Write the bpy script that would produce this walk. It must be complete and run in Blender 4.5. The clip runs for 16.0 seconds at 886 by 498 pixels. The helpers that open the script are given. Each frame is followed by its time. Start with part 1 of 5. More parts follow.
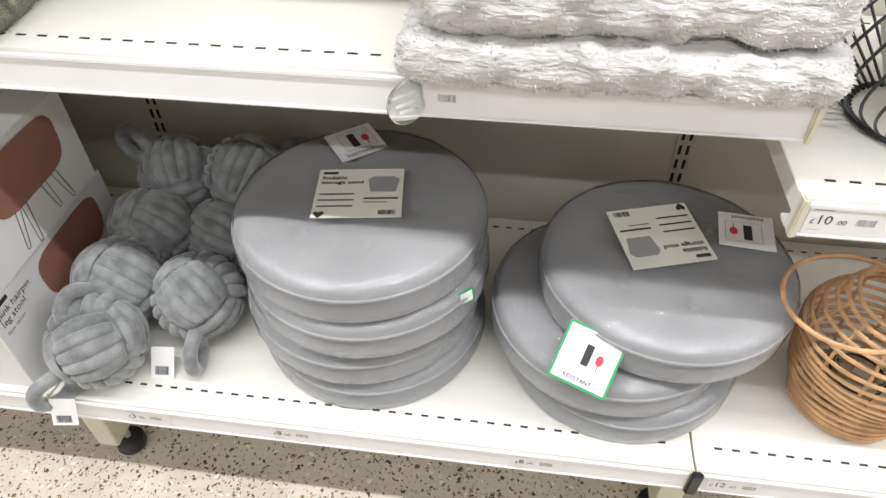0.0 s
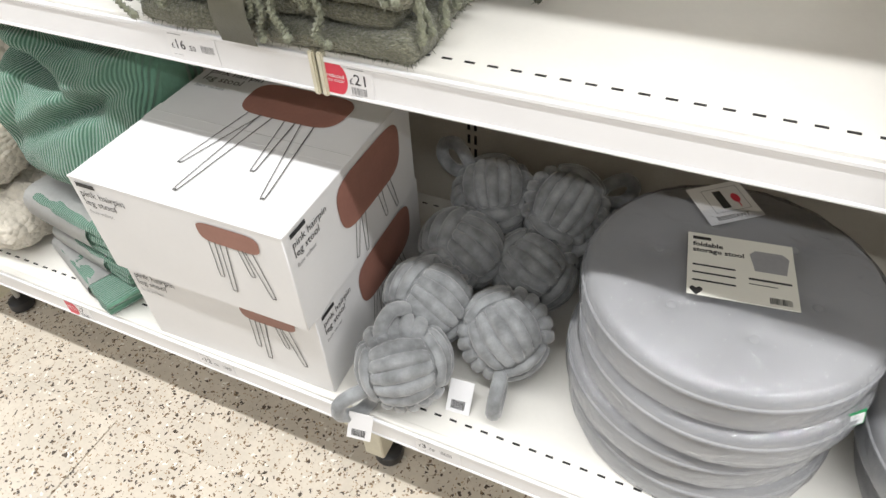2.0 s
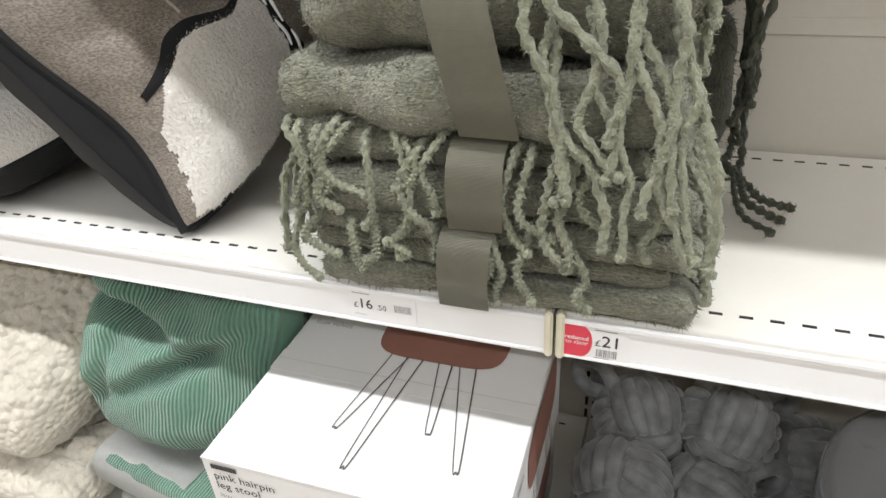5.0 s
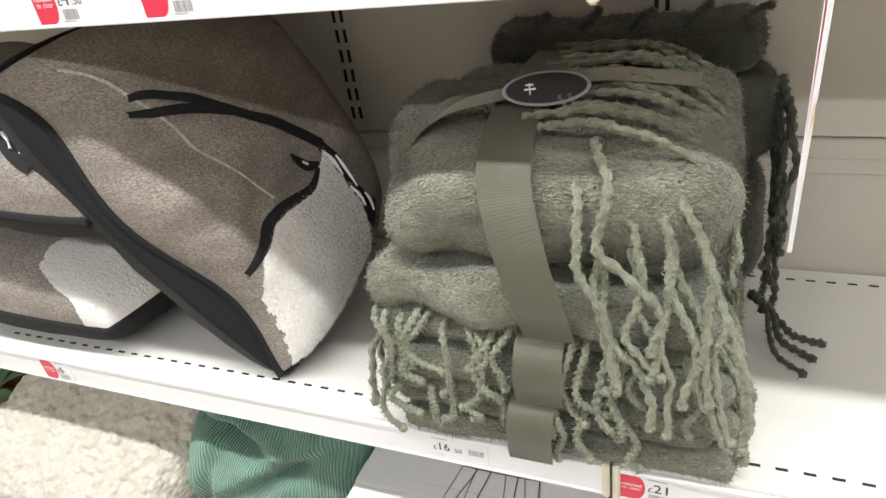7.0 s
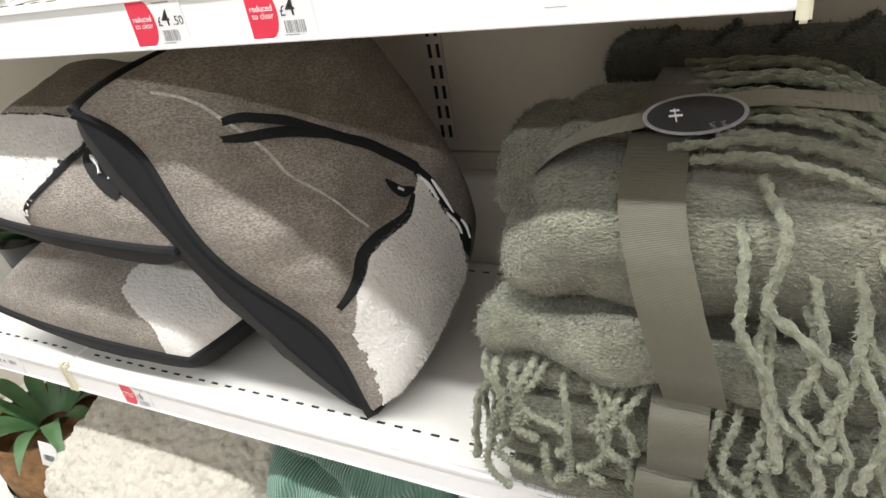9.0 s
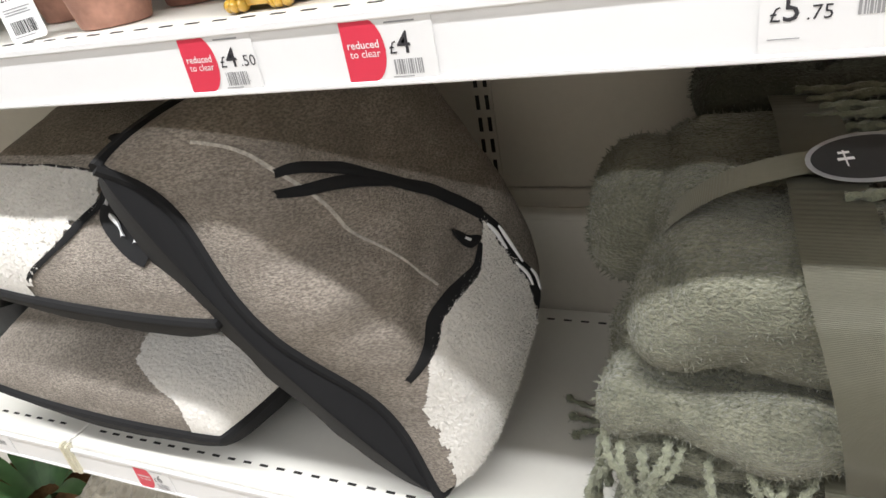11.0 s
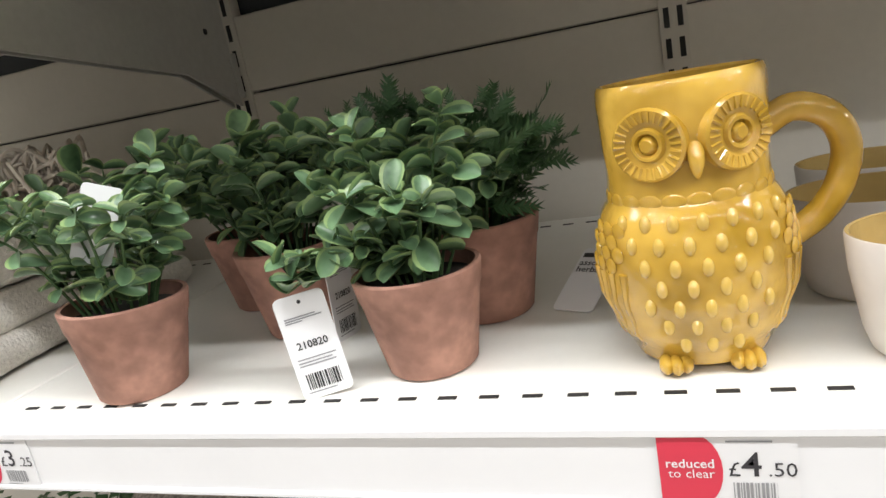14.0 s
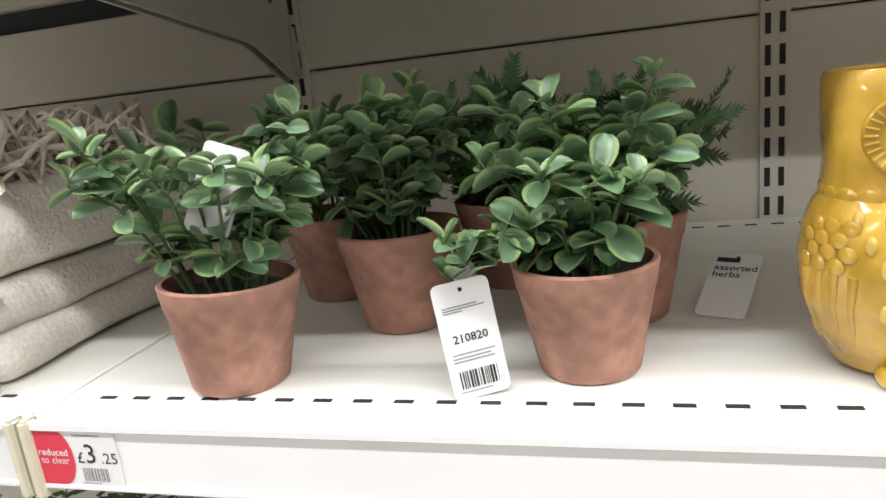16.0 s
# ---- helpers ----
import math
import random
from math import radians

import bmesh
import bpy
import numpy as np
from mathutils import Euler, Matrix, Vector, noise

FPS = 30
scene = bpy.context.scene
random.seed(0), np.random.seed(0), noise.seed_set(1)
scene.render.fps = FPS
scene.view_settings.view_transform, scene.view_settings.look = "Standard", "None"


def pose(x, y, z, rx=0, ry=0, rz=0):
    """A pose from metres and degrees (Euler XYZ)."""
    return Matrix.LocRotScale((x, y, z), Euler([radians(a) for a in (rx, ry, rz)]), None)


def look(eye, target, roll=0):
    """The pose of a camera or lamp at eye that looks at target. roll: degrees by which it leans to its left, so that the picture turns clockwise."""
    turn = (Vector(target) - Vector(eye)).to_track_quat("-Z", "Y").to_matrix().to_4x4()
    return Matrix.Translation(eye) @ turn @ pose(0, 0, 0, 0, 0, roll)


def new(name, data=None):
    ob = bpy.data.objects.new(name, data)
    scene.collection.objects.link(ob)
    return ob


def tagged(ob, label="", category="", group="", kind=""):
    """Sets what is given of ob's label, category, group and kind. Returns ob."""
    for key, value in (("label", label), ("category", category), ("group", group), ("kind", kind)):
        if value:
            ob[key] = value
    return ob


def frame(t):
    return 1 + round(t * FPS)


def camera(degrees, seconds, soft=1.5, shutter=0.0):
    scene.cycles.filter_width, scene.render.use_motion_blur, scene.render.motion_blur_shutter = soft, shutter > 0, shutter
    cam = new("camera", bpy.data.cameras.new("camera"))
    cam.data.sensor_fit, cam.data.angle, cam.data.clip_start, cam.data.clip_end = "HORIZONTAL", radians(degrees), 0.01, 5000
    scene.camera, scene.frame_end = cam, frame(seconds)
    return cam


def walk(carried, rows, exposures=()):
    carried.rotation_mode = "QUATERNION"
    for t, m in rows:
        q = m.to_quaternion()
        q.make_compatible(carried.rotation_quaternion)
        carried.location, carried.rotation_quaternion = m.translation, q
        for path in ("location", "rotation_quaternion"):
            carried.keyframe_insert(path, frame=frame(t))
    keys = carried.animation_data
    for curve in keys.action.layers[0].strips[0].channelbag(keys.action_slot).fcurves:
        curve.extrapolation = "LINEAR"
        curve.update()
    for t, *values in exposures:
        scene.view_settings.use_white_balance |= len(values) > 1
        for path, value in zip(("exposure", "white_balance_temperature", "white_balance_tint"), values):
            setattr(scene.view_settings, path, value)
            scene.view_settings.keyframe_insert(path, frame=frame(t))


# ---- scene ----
cam = camera(67.5, 16.0)
PATH = [
    (0, (-0.293, 0.136, 1.178), (-0.494, 1.553, -0.218), -0.7),
    (0.5, (-0.342, 0.161, 1.165), (-0.619, 1.559, -0.239), -1.5),
    (0.8, (-0.385, 0.176, 1.164), (-0.75, 1.539, -0.253), -2.9),
    (1, (-0.414, 0.179, 1.164), (-0.838, 1.526, -0.252), -3.0),
    (1.5, (-0.505, 0.191, 1.17), (-1.079, 1.485, -0.243), -3.4),
    (2, (-0.589, 0.2, 1.176), (-1.237, 1.472, -0.225), -3.7),
    (2.5, (-0.67, 0.197, 1.172), (-1.308, 1.515, -0.19), -3.4),
    (3, (-0.747, 0.188, 1.175), (-1.36, 1.515, -0.19), -4.7),
    (3.5, (-0.809, 0.174, 1.178), (-1.41, 1.561, -0.131), -4.8),
    (4, (-0.858, 0.184, 1.186), (-1.442, 1.647, -0.047), -3.2),
    (4.5, (-0.903, 0.225, 1.202), (-1.491, 1.78, 0.092), -3.0),
    (4.7, (-0.919, 0.244, 1.205), (-1.513, 1.826, 0.136), -3.3),
    (6.8, (-0.907, 0.239, 1.39), (-1.63, 1.813, 0.39), -8.3),
    (7, (-0.924, 0.239, 1.412), (-1.659, 1.798, 0.399), -8.7),
    (7.5, (-0.949, 0.241, 1.419), (-1.764, 1.78, 0.437), -9.8),
    (8, (-0.972, 0.247, 1.422), (-1.843, 1.759, 0.444), -10.4),
    (8.2, (-0.98, 0.251, 1.421), (-1.865, 1.757, 0.448), -10.5),
    (10.3, (-1.088, 0.333, 1.409), (-1.945, 1.85, 0.426), -9.7),
    (10.5, (-1.105, 0.333, 1.409), (-1.948, 1.879, 0.462), -9.8),
    (11, (-1.162, 0.336, 1.424), (-1.951, 1.909, 0.474), -10.7),
    (11.5, (-1.229, 0.327, 1.444), (-1.993, 1.937, 0.537), -11.3),
    (12, (-1.283, 0.32, 1.47), (-2.024, 1.99, 0.657), -10.7),
    (12.5, (-1.324, 0.336, 1.497), (-2.035, 2.061, 0.777), -10.3),
    (13, (-1.37, 0.353, 1.515), (-2.06, 2.13, 0.91), -9.5),
    (13.5, (-1.435, 0.374, 1.522), (-2.109, 2.186, 1.007), -8.3),
    (14, (-1.497, 0.402, 1.545), (-2.153, 2.228, 1.06), -10.9),
    (14.5, (-1.542, 0.413, 1.549), (-2.162, 2.262, 1.104), -9.4),
    (15, (-1.577, 0.419, 1.544), (-2.183, 2.269, 1.086), -7.7),
    (15.5, (-1.606, 0.415, 1.538), (-2.183, 2.273, 1.077), -6.6),
    (16, (-1.634, 0.404, 1.54), (-2.151, 2.276, 1.063), -6.5),
]
walk(cam, [(t, look(eye, target, roll)) for t, eye, target, roll in PATH],
     exposures=[(0, 0.0), (4.7, 0.0), (7, 0.15), (8.2, 0.1), (11, -0.05), (13.5, -0.2), (16, -0.12)])

# ---- world and light ----
world = bpy.data.worlds.new("store_dim")
world.use_nodes = True
world.node_tree.nodes["Background"].inputs[0].default_value = (0.9, 0.95, 1.0, 1)
world.node_tree.nodes["Background"].inputs[1].default_value = 0.02
scene.world = world


def tube_lamp(x, y, watts):
    lamp = bpy.data.lights.new("tube_lamp", "AREA")
    lamp.shape, lamp.size, lamp.size_y, lamp.energy = "RECTANGLE", 1.45, 0.07, watts
    lamp.color = (0.975, 0.985, 1.0)
    new("tube_lamp", lamp).matrix_world = pose(x, y, 2.93)


for k in range(6):
    tube_lamp(-4.5 + 1.55 * k, 0.16, 31)
    tube_lamp(-4.5 + 1.55 * k, -1.55, 18)


# ---- materials ----
def M(name, col, rough=0.5, metal=0.0, vary=0.08, vscale=6.0, grain=0.05, gscale=120.0, bump=0.1, bscale=200.0, dist=0.001,
      coat=0.0, coatr=0.05, sheen=0.0, voro=False, wave=None, stretch=(1, 1, 1), tint=None, trans=0.0, sss=0.0):
    m = bpy.data.materials.new(name)
    m.use_nodes = True
    nt = m.node_tree
    N, L = nt.nodes, nt.links
    b = N["Principled BSDF"]
    tc = N.new("ShaderNodeTexCoord")
    mp = N.new("ShaderNodeMapping")
    mp.inputs["Scale"].default_value = stretch
    L.new(tc.outputs["Object"], mp.inputs[0])

    def noise_tex(scale, detail=3.0):
        n = N.new("ShaderNodeTexNoise")
        n.inputs["Scale"].default_value, n.inputs["Detail"].default_value = scale, detail
        L.new(mp.outputs[0], n.inputs["Vector"])
        return n.outputs["Fac"]

    def mix(a, c, f):
        x = N.new("ShaderNodeMix")
        x.data_type = "RGBA"
        for v, i in ((a, 6), (c, 7)):
            if isinstance(v, tuple):
                x.inputs[i].default_value = (*v, 1)
            else:
                L.new(v, x.inputs[i])
        L.new(f, x.inputs[0])
        return x.outputs[2]

    def spread(f, lo=0.35, hi=0.65):
        r = N.new("ShaderNodeMapRange")
        r.inputs[1].default_value, r.inputs[2].default_value = lo, hi
        L.new(f, r.inputs[0])
        return r.outputs[0]

    dark = tuple(c * (1 - vary) for c in col)
    lite = tuple(min(1, c * (1 + vary)) for c in (tint or col))
    c = mix(dark, lite, spread(noise_tex(vscale)))
    g = spread(noise_tex(gscale, 2.0))
    gd = N.new("ShaderNodeMath")
    gd.operation, gd.inputs[1].default_value = "MULTIPLY", grain * 2
    L.new(g, gd.inputs[0])
    c = mix(c, tuple(x * 0.45 for x in col), gd.outputs[0])
    L.new(c, b.inputs["Base Color"])
    rr = N.new("ShaderNodeMapRange")
    rr.inputs[3].default_value, rr.inputs[4].default_value = max(0.02, rough - 0.06), min(1, rough + 0.06)
    L.new(noise_tex(vscale * 3), rr.inputs[0])
    L.new(rr.outputs[0], b.inputs["Roughness"])
    b.inputs["Metallic"].default_value = metal
    b.inputs["Coat Weight"].default_value, b.inputs["Coat Roughness"].default_value = coat, coatr
    b.inputs["Sheen Weight"].default_value = sheen
    b.inputs["Transmission Weight"].default_value = trans
    b.inputs["Subsurface Weight"].default_value = sss
    if bump:
        if voro:
            v = N.new("ShaderNodeTexVoronoi")
            v.inputs["Scale"].default_value = bscale
            L.new(mp.outputs[0], v.inputs["Vector"])
            inv = N.new("ShaderNodeMath")
            inv.operation, inv.inputs[0].default_value = "SUBTRACT", 1.0
            L.new(v.outputs["Distance"], inv.inputs[1])
            h = inv.outputs[0]
        elif wave:
            v = N.new("ShaderNodeTexWave")
            v.bands_direction = wave
            v.inputs["Scale"].default_value, v.inputs["Distortion"].default_value = bscale, 0.6
            L.new(mp.outputs[0], v.inputs["Vector"])
            h = v.outputs["Fac"]
        else:
            h = noise_tex(bscale, 4.0)
        bp = N.new("ShaderNodeBump")
        bp.inputs["Strength"].default_value, bp.inputs["Distance"].default_value = bump, dist
        L.new(h, bp.inputs["Height"])
        L.new(bp.outputs[0], b.inputs["Normal"])
        if coat:
            b2 = N.new("ShaderNodeBump")
            b2.inputs["Strength"].default_value, b2.inputs["Distance"].default_value = 1.0, 0.014
            L.new(noise_tex(30.0, 4.0), b2.inputs["Height"])
            L.new(b2.outputs[0], b.inputs["Coat Normal"])
    return m


WHITE = M("white_powder_coat", (0.80, 0.78, 0.725), 0.38, vary=0.03, grain=0.012, bump=0.06, bscale=600, dist=0.0004)
STRIP = M("clear_ticket_strip", (0.86, 0.86, 0.87), 0.16, vary=0.02, grain=0.005, bump=0.02)
PANEL = M("cream_back_panel", (0.66, 0.62, 0.545), 0.5, vary=0.04, vscale=2.5, grain=0.02, bump=0.06, bscale=500, dist=0.0004)
GAPSHADE = M("gap_shade_core", (0.06, 0.068, 0.075), 0.7)
SLOT = M("dark_slot", (0.018, 0.017, 0.016), 0.7)
IVORY = M("ivory_plastic_clip", (0.70, 0.66, 0.52), 0.35)
BLACKP = M("black_plastic", (0.02, 0.02, 0.022), 0.4)
PAPER = M("white_card", (0.84, 0.835, 0.84), 0.5, vary=0.02, grain=0.01)
PAPERG = M("cream_label", (0.76, 0.75, 0.68), 0.35, vary=0.02, grain=0.01)
INK = M("black_ink", (0.025, 0.025, 0.027), 0.5)
PRICEINK = M("faded_black_ink", (0.04, 0.038, 0.045), 0.5)
GREYINK = M("grey_ink", (0.32, 0.32, 0.33), 0.5)
RED = M("red_print", (0.72, 0.045, 0.085), 0.35, vary=0.03, grain=0.01)
PINKRED = M("red_foil_sign", (0.60, 0.03, 0.06), 0.3)
GREENP = M("green_print", (0.02, 0.36, 0.12), 0.4)
YELLOWP = M("yellow_print", (0.8, 0.5, 0.05), 0.4)
VELVET = M("grey_velvet_in_film", (0.31, 0.31, 0.315), 0.7, vary=0.10, vscale=7, grain=0.04, gscale=500, bump=0.25, bscale=300, sheen=0.5)
BALLV = M("grey_velvet_plush", (0.215, 0.222, 0.225), 0.85, vary=0.40, vscale=30, grain=0.08, gscale=500, bump=0.4, bscale=420, sheen=0.6)
TAUPE = M("pink_velvet_print", (0.31, 0.145, 0.11), 0.4, vary=0.10, vscale=10)
BOXW = M("matt_white_carton", (0.76, 0.755, 0.75), 0.42, vary=0.02, grain=0.008, bump=0.05, bscale=40, dist=0.001)
WIREINK = M("grey_wire_print", (0.10, 0.095, 0.09), 0.45)
FUR = M("white_plush_fur", (0.67, 0.655, 0.645), 0.95, vary=0.10, vscale=30, grain=0.12, gscale=120, bump=1.0, bscale=75, dist=0.009, sheen=0.4, stretch=(0.45, 1, 1.6))
THROW = M("sage_green_wool", (0.228, 0.230, 0.158), 0.95, vary=0.14, vscale=45, grain=0.34, gscale=330, bump=1.0, bscale=300, dist=0.008, sheen=0.35, tint=(0.265, 0.262, 0.185), stretch=(0.8, 1, 1.5))
YARN = M("sage_green_yarn", (0.24, 0.25, 0.175), 0.95, vary=0.2, vscale=50, grain=0.2, gscale=400, bump=1.0, bscale=420, dist=0.002, sheen=0.3)
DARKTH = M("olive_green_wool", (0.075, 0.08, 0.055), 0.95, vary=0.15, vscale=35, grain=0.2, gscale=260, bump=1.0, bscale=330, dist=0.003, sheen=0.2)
RIBBON = M("olive_grosgrain_ribbon", (0.215, 0.205, 0.15), 0.34, bump=0.4, wave="Z", bscale=300, dist=0.0006, sheen=0.2)
LINEN = M("grey_brown_linen", (0.36, 0.315, 0.27), 0.95, vary=0.16, vscale=18, grain=0.42, gscale=260, bump=0.8, bscale=330, dist=0.004, stretch=(1, 1, 2.2))
PALEYARN = M("pale_woven_yarn", (0.50, 0.465, 0.42), 0.95, vary=0.2, vscale=60, grain=0.3, gscale=300, bump=0.6, bscale=300)
FLEECE = M("cream_fleece", (0.80, 0.77, 0.72), 0.95, vary=0.05, grain=0.08, gscale=260, bump=1.0, bscale=230, dist=0.003, sheen=0.4)
BLACKF = M("black_cotton_backing", (0.006, 0.006, 0.007), 0.9, grain=0.05, bump=0.3, bscale=300)
BOUCLE = M("cream_boucle", (0.60, 0.555, 0.47), 0.95, vary=0.07, vscale=20, grain=0.07, gscale=140, bump=0.9, bscale=85, dist=0.006, voro=True, sheen=0.3)
CORD = M("sea_green_corduroy", (0.105, 0.245, 0.165), 0.85, vary=0.15, vscale=6, grain=0.06, bump=1.0, wave="X", bscale=66, dist=0.0035, sheen=0.4, tint=(0.14, 0.30, 0.21))
SILVERC = M("pale_grey_card", (0.60, 0.60, 0.58), 0.3, vary=0.03)
DKGREENP = M("dark_green_print", (0.055, 0.17, 0.11), 0.45, vary=0.2, vscale=25)
TERRA = M("terracotta", (0.33, 0.17, 0.125), 0.85, vary=0.08, vscale=26, grain=0.16, gscale=90, bump=0.35, bscale=120, dist=0.001, tint=(0.47, 0.25, 0.185))
LEAF = M("green_plastic_leaf", (0.045, 0.115, 0.055), 0.33, vary=0.45, vscale=30, grain=0.06, gscale=150, bump=0.3, bscale=140, tint=(0.15, 0.25, 0.115), sss=0.0)
LEAFD = M("dark_green_plastic_leaf", (0.05, 0.11, 0.045), 0.5, vary=0.3, vscale=22, tint=(0.05, 0.12, 0.04))


LEAFRIM = M("pale_leaf_rim", (0.24, 0.34, 0.14), 0.3, vary=0.2, vscale=40)


def vary_by_piece(m, pale, amount):
    """Tints each leaf by itself, from its own colour towards a paler one."""
    N, L = m.node_tree.nodes, m.node_tree.links
    b = N["Principled BSDF"]
    src = b.inputs["Base Color"].links[0].from_socket
    oi, mu, x = N.new("ShaderNodeObjectInfo"), N.new("ShaderNodeMath"), N.new("ShaderNodeMix")
    mu.operation, mu.inputs[1].default_value = "MULTIPLY", amount
    x.data_type = "RGBA"
    x.inputs[7].default_value = (*pale, 1)
    L.new(oi.outputs["Random"], mu.inputs[0])
    L.new(mu.outputs[0], x.inputs[0])
    L.new(src, x.inputs[6])
    L.new(x.outputs[2], b.inputs["Base Color"])


vary_by_piece(LEAF, (0.16, 0.27, 0.15), 0.6)
vary_by_piece(LEAFD, (0.08, 0.17, 0.06), 0.6)
STEM = M("green_plastic_stem", (0.06, 0.12, 0.04), 0.6)
GLAZE = M("mustard_glaze", (0.45, 0.255, 0.018), 0.10, vary=0.22, vscale=22, grain=0.015, bump=0.05, bscale=30, coat=0.6, coatr=0.03, tint=(0.58, 0.36, 0.06))
GLAZEP = M("pale_mustard_glaze", (0.64, 0.42, 0.09), 0.14, vary=0.1, vscale=30, bump=0.05, bscale=60, coat=0.6, coatr=0.03)
BOWLW = M("warm_white_stoneware", (0.68, 0.63, 0.58), 0.55, vary=0.03, vscale=10, grain=0.02, bump=0.08, bscale=80)
BOWLY = M("ochre_inner_glaze", (0.50, 0.35, 0.13), 0.12, vary=0.06, coat=0.4)
RATTAN = M("rattan_cane", (0.62, 0.37, 0.19), 0.5, vary=0.2, vscale=30, grain=0.08, gscale=200, bump=0.3, bscale=160)
BLACKW = M("black_wire", (0.02, 0.02, 0.02), 0.45)
GOLD = M("brass_lamp_cap", (0.75, 0.52, 0.2), 0.25, metal=1.0)
GLASS = M("clear_glass", (0.95, 0.97, 0.97), 0.05, trans=1.0, bump=0.0, vary=0.0, grain=0.0)
COTTON = M("cream_woven_cotton", (0.78, 0.735, 0.66), 0.95, vary=0.05, vscale=20, grain=0.12, gscale=300, bump=0.9, bscale=260, dist=0.002, sheen=0.2)
COTTONF = M("oat_cotton_fringe", (0.66, 0.585, 0.49), 0.95, vary=0.12, vscale=40, grain=0.1)
STEEL = M("grey_shelf_bracket", (0.50, 0.49, 0.46), 0.45, vary=0.04)
BASKET = M("woven_seagrass", (0.30, 0.165, 0.075), 0.8, vary=0.3, vscale=40, bump=0.9, bscale=90, dist=0.004)
SOIL = M("dark_filler", (0.02, 0.016, 0.012), 0.9)
WALLP = M("store_wall_paint", (0.42, 0.41, 0.40), 0.7, vary=0.03)


def shrink_film():
    """Thin clear film: see-through, with a mirror-like creased gloss."""
    m = bpy.data.materials.new("shrink_film")
    m.use_nodes = True
    N, L = m.node_tree.nodes, m.node_tree.links
    N.remove(N["Principled BSDF"])
    tc, bp, fr = N.new("ShaderNodeTexCoord"), N.new("ShaderNodeBump"), N.new("ShaderNodeFresnel")
    h = None
    for scale, amount in ((26.0, 1.0), (90.0, 0.45)):
        n = N.new("ShaderNodeTexNoise")
        n.inputs["Scale"].default_value, n.inputs["Detail"].default_value, n.inputs["Distortion"].default_value = scale, 3.0, 1.5
        L.new(tc.outputs["Object"], n.inputs["Vector"])
        a = N.new("ShaderNodeMath")
        a.operation, a.inputs[1].default_value = "MULTIPLY_ADD", amount
        L.new(n.outputs["Fac"], a.inputs[0])
        if h:
            L.new(h, a.inputs[2])
        h = a.outputs[0]
    bp.inputs["Strength"].default_value, bp.inputs["Distance"].default_value = 1.0, 0.006
    L.new(h, bp.inputs["Height"])
    fr.inputs["IOR"].default_value = 1.9
    L.new(bp.outputs[0], fr.inputs["Normal"])
    gl, tr, mx = N.new("ShaderNodeBsdfGlossy"), N.new("ShaderNodeBsdfTransparent"), N.new("ShaderNodeMixShader")
    gl.inputs["Roughness"].default_value = 0.1
    L.new(bp.outputs[0], gl.inputs["Normal"])
    L.new(fr.outputs[0], mx.inputs[0])
    L.new(tr.outputs[0], mx.inputs[1])
    L.new(gl.outputs[0], mx.inputs[2])
    L.new(mx.outputs[0], N["Material Output"].inputs["Surface"])
    return m


FILM = shrink_film()


def terrazzo():
    m = M("terrazzo_tile", (0.64, 0.575, 0.48), 0.32, vary=0.08, vscale=9, grain=0.05, gscale=140, bump=0.0)
    nt = m.node_tree
    N, L = nt.nodes, nt.links
    b = N["Principled BSDF"]
    base = b.inputs["Base Color"].links[0].from_socket
    co = N.new("ShaderNodeTexCoord")
    wn = N.new("ShaderNodeTexNoise")
    wn.inputs["Scale"].default_value, wn.inputs["Detail"].default_value = 85.0, 3.0
    L.new(co.outputs["Object"], wn.inputs["Vector"])
    tc = N.new("ShaderNodeVectorMath")
    tc.operation = "MULTIPLY_ADD"
    tc.inputs[1].default_value = (0.02, 0.02, 0.02)
    L.new(wn.outputs["Color"], tc.inputs[0])
    L.new(co.outputs["Object"], tc.inputs[2])
    for scale, edge, col in ((62.0, 0.27, (0.80, 0.77, 0.70)), (95.0, 0.34, (0.17, 0.115, 0.065)), (150.0, 0.33, (0.36, 0.25, 0.145)), (80.0, 0.30, (0.075, 0.055, 0.04))):
        v = N.new("ShaderNodeTexVoronoi")
        v.inputs["Scale"].default_value, v.inputs["Randomness"].default_value = scale, 1.0
        L.new(tc.outputs[0], v.inputs["Vector"])
        n = N.new("ShaderNodeTexNoise")
        n.inputs["Scale"].default_value = scale * 1.7
        L.new(tc.outputs[0], n.inputs["Vector"])
        a = N.new("ShaderNodeMath")
        a.operation, a.inputs[1].default_value = "MULTIPLY_ADD", 0.5
        L.new(n.outputs["Fac"], a.inputs[0])
        L.new(v.outputs["Distance"], a.inputs[2])
        s = N.new("ShaderNodeSeparateColor")
        L.new(v.outputs["Color"], s.inputs[0])
        pick = N.new("ShaderNodeMath")
        pick.operation, pick.inputs[1].default_value = "GREATER_THAN", 0.5
        L.new(s.outputs[0], pick.inputs[0])
        lt = N.new("ShaderNodeMath")
        lt.operation, lt.inputs[1].default_value = "LESS_THAN", edge + 0.2
        L.new(a.outputs[0], lt.inputs[0])
        f = N.new("ShaderNodeMath")
        f.operation = "MULTIPLY"
        L.new(lt.outputs[0], f.inputs[0])
        L.new(pick.outputs[0], f.inputs[1])
        x = N.new("ShaderNodeMix")
        x.data_type = "RGBA"
        L.new(f.outputs[0], x.inputs[0])
        L.new(base, x.inputs[6])
        x.inputs[7].default_value = (*col, 1)
        base = x.outputs[2]
    L.new(base, b.inputs["Base Color"])
    return m


FLOOR = terrazzo()


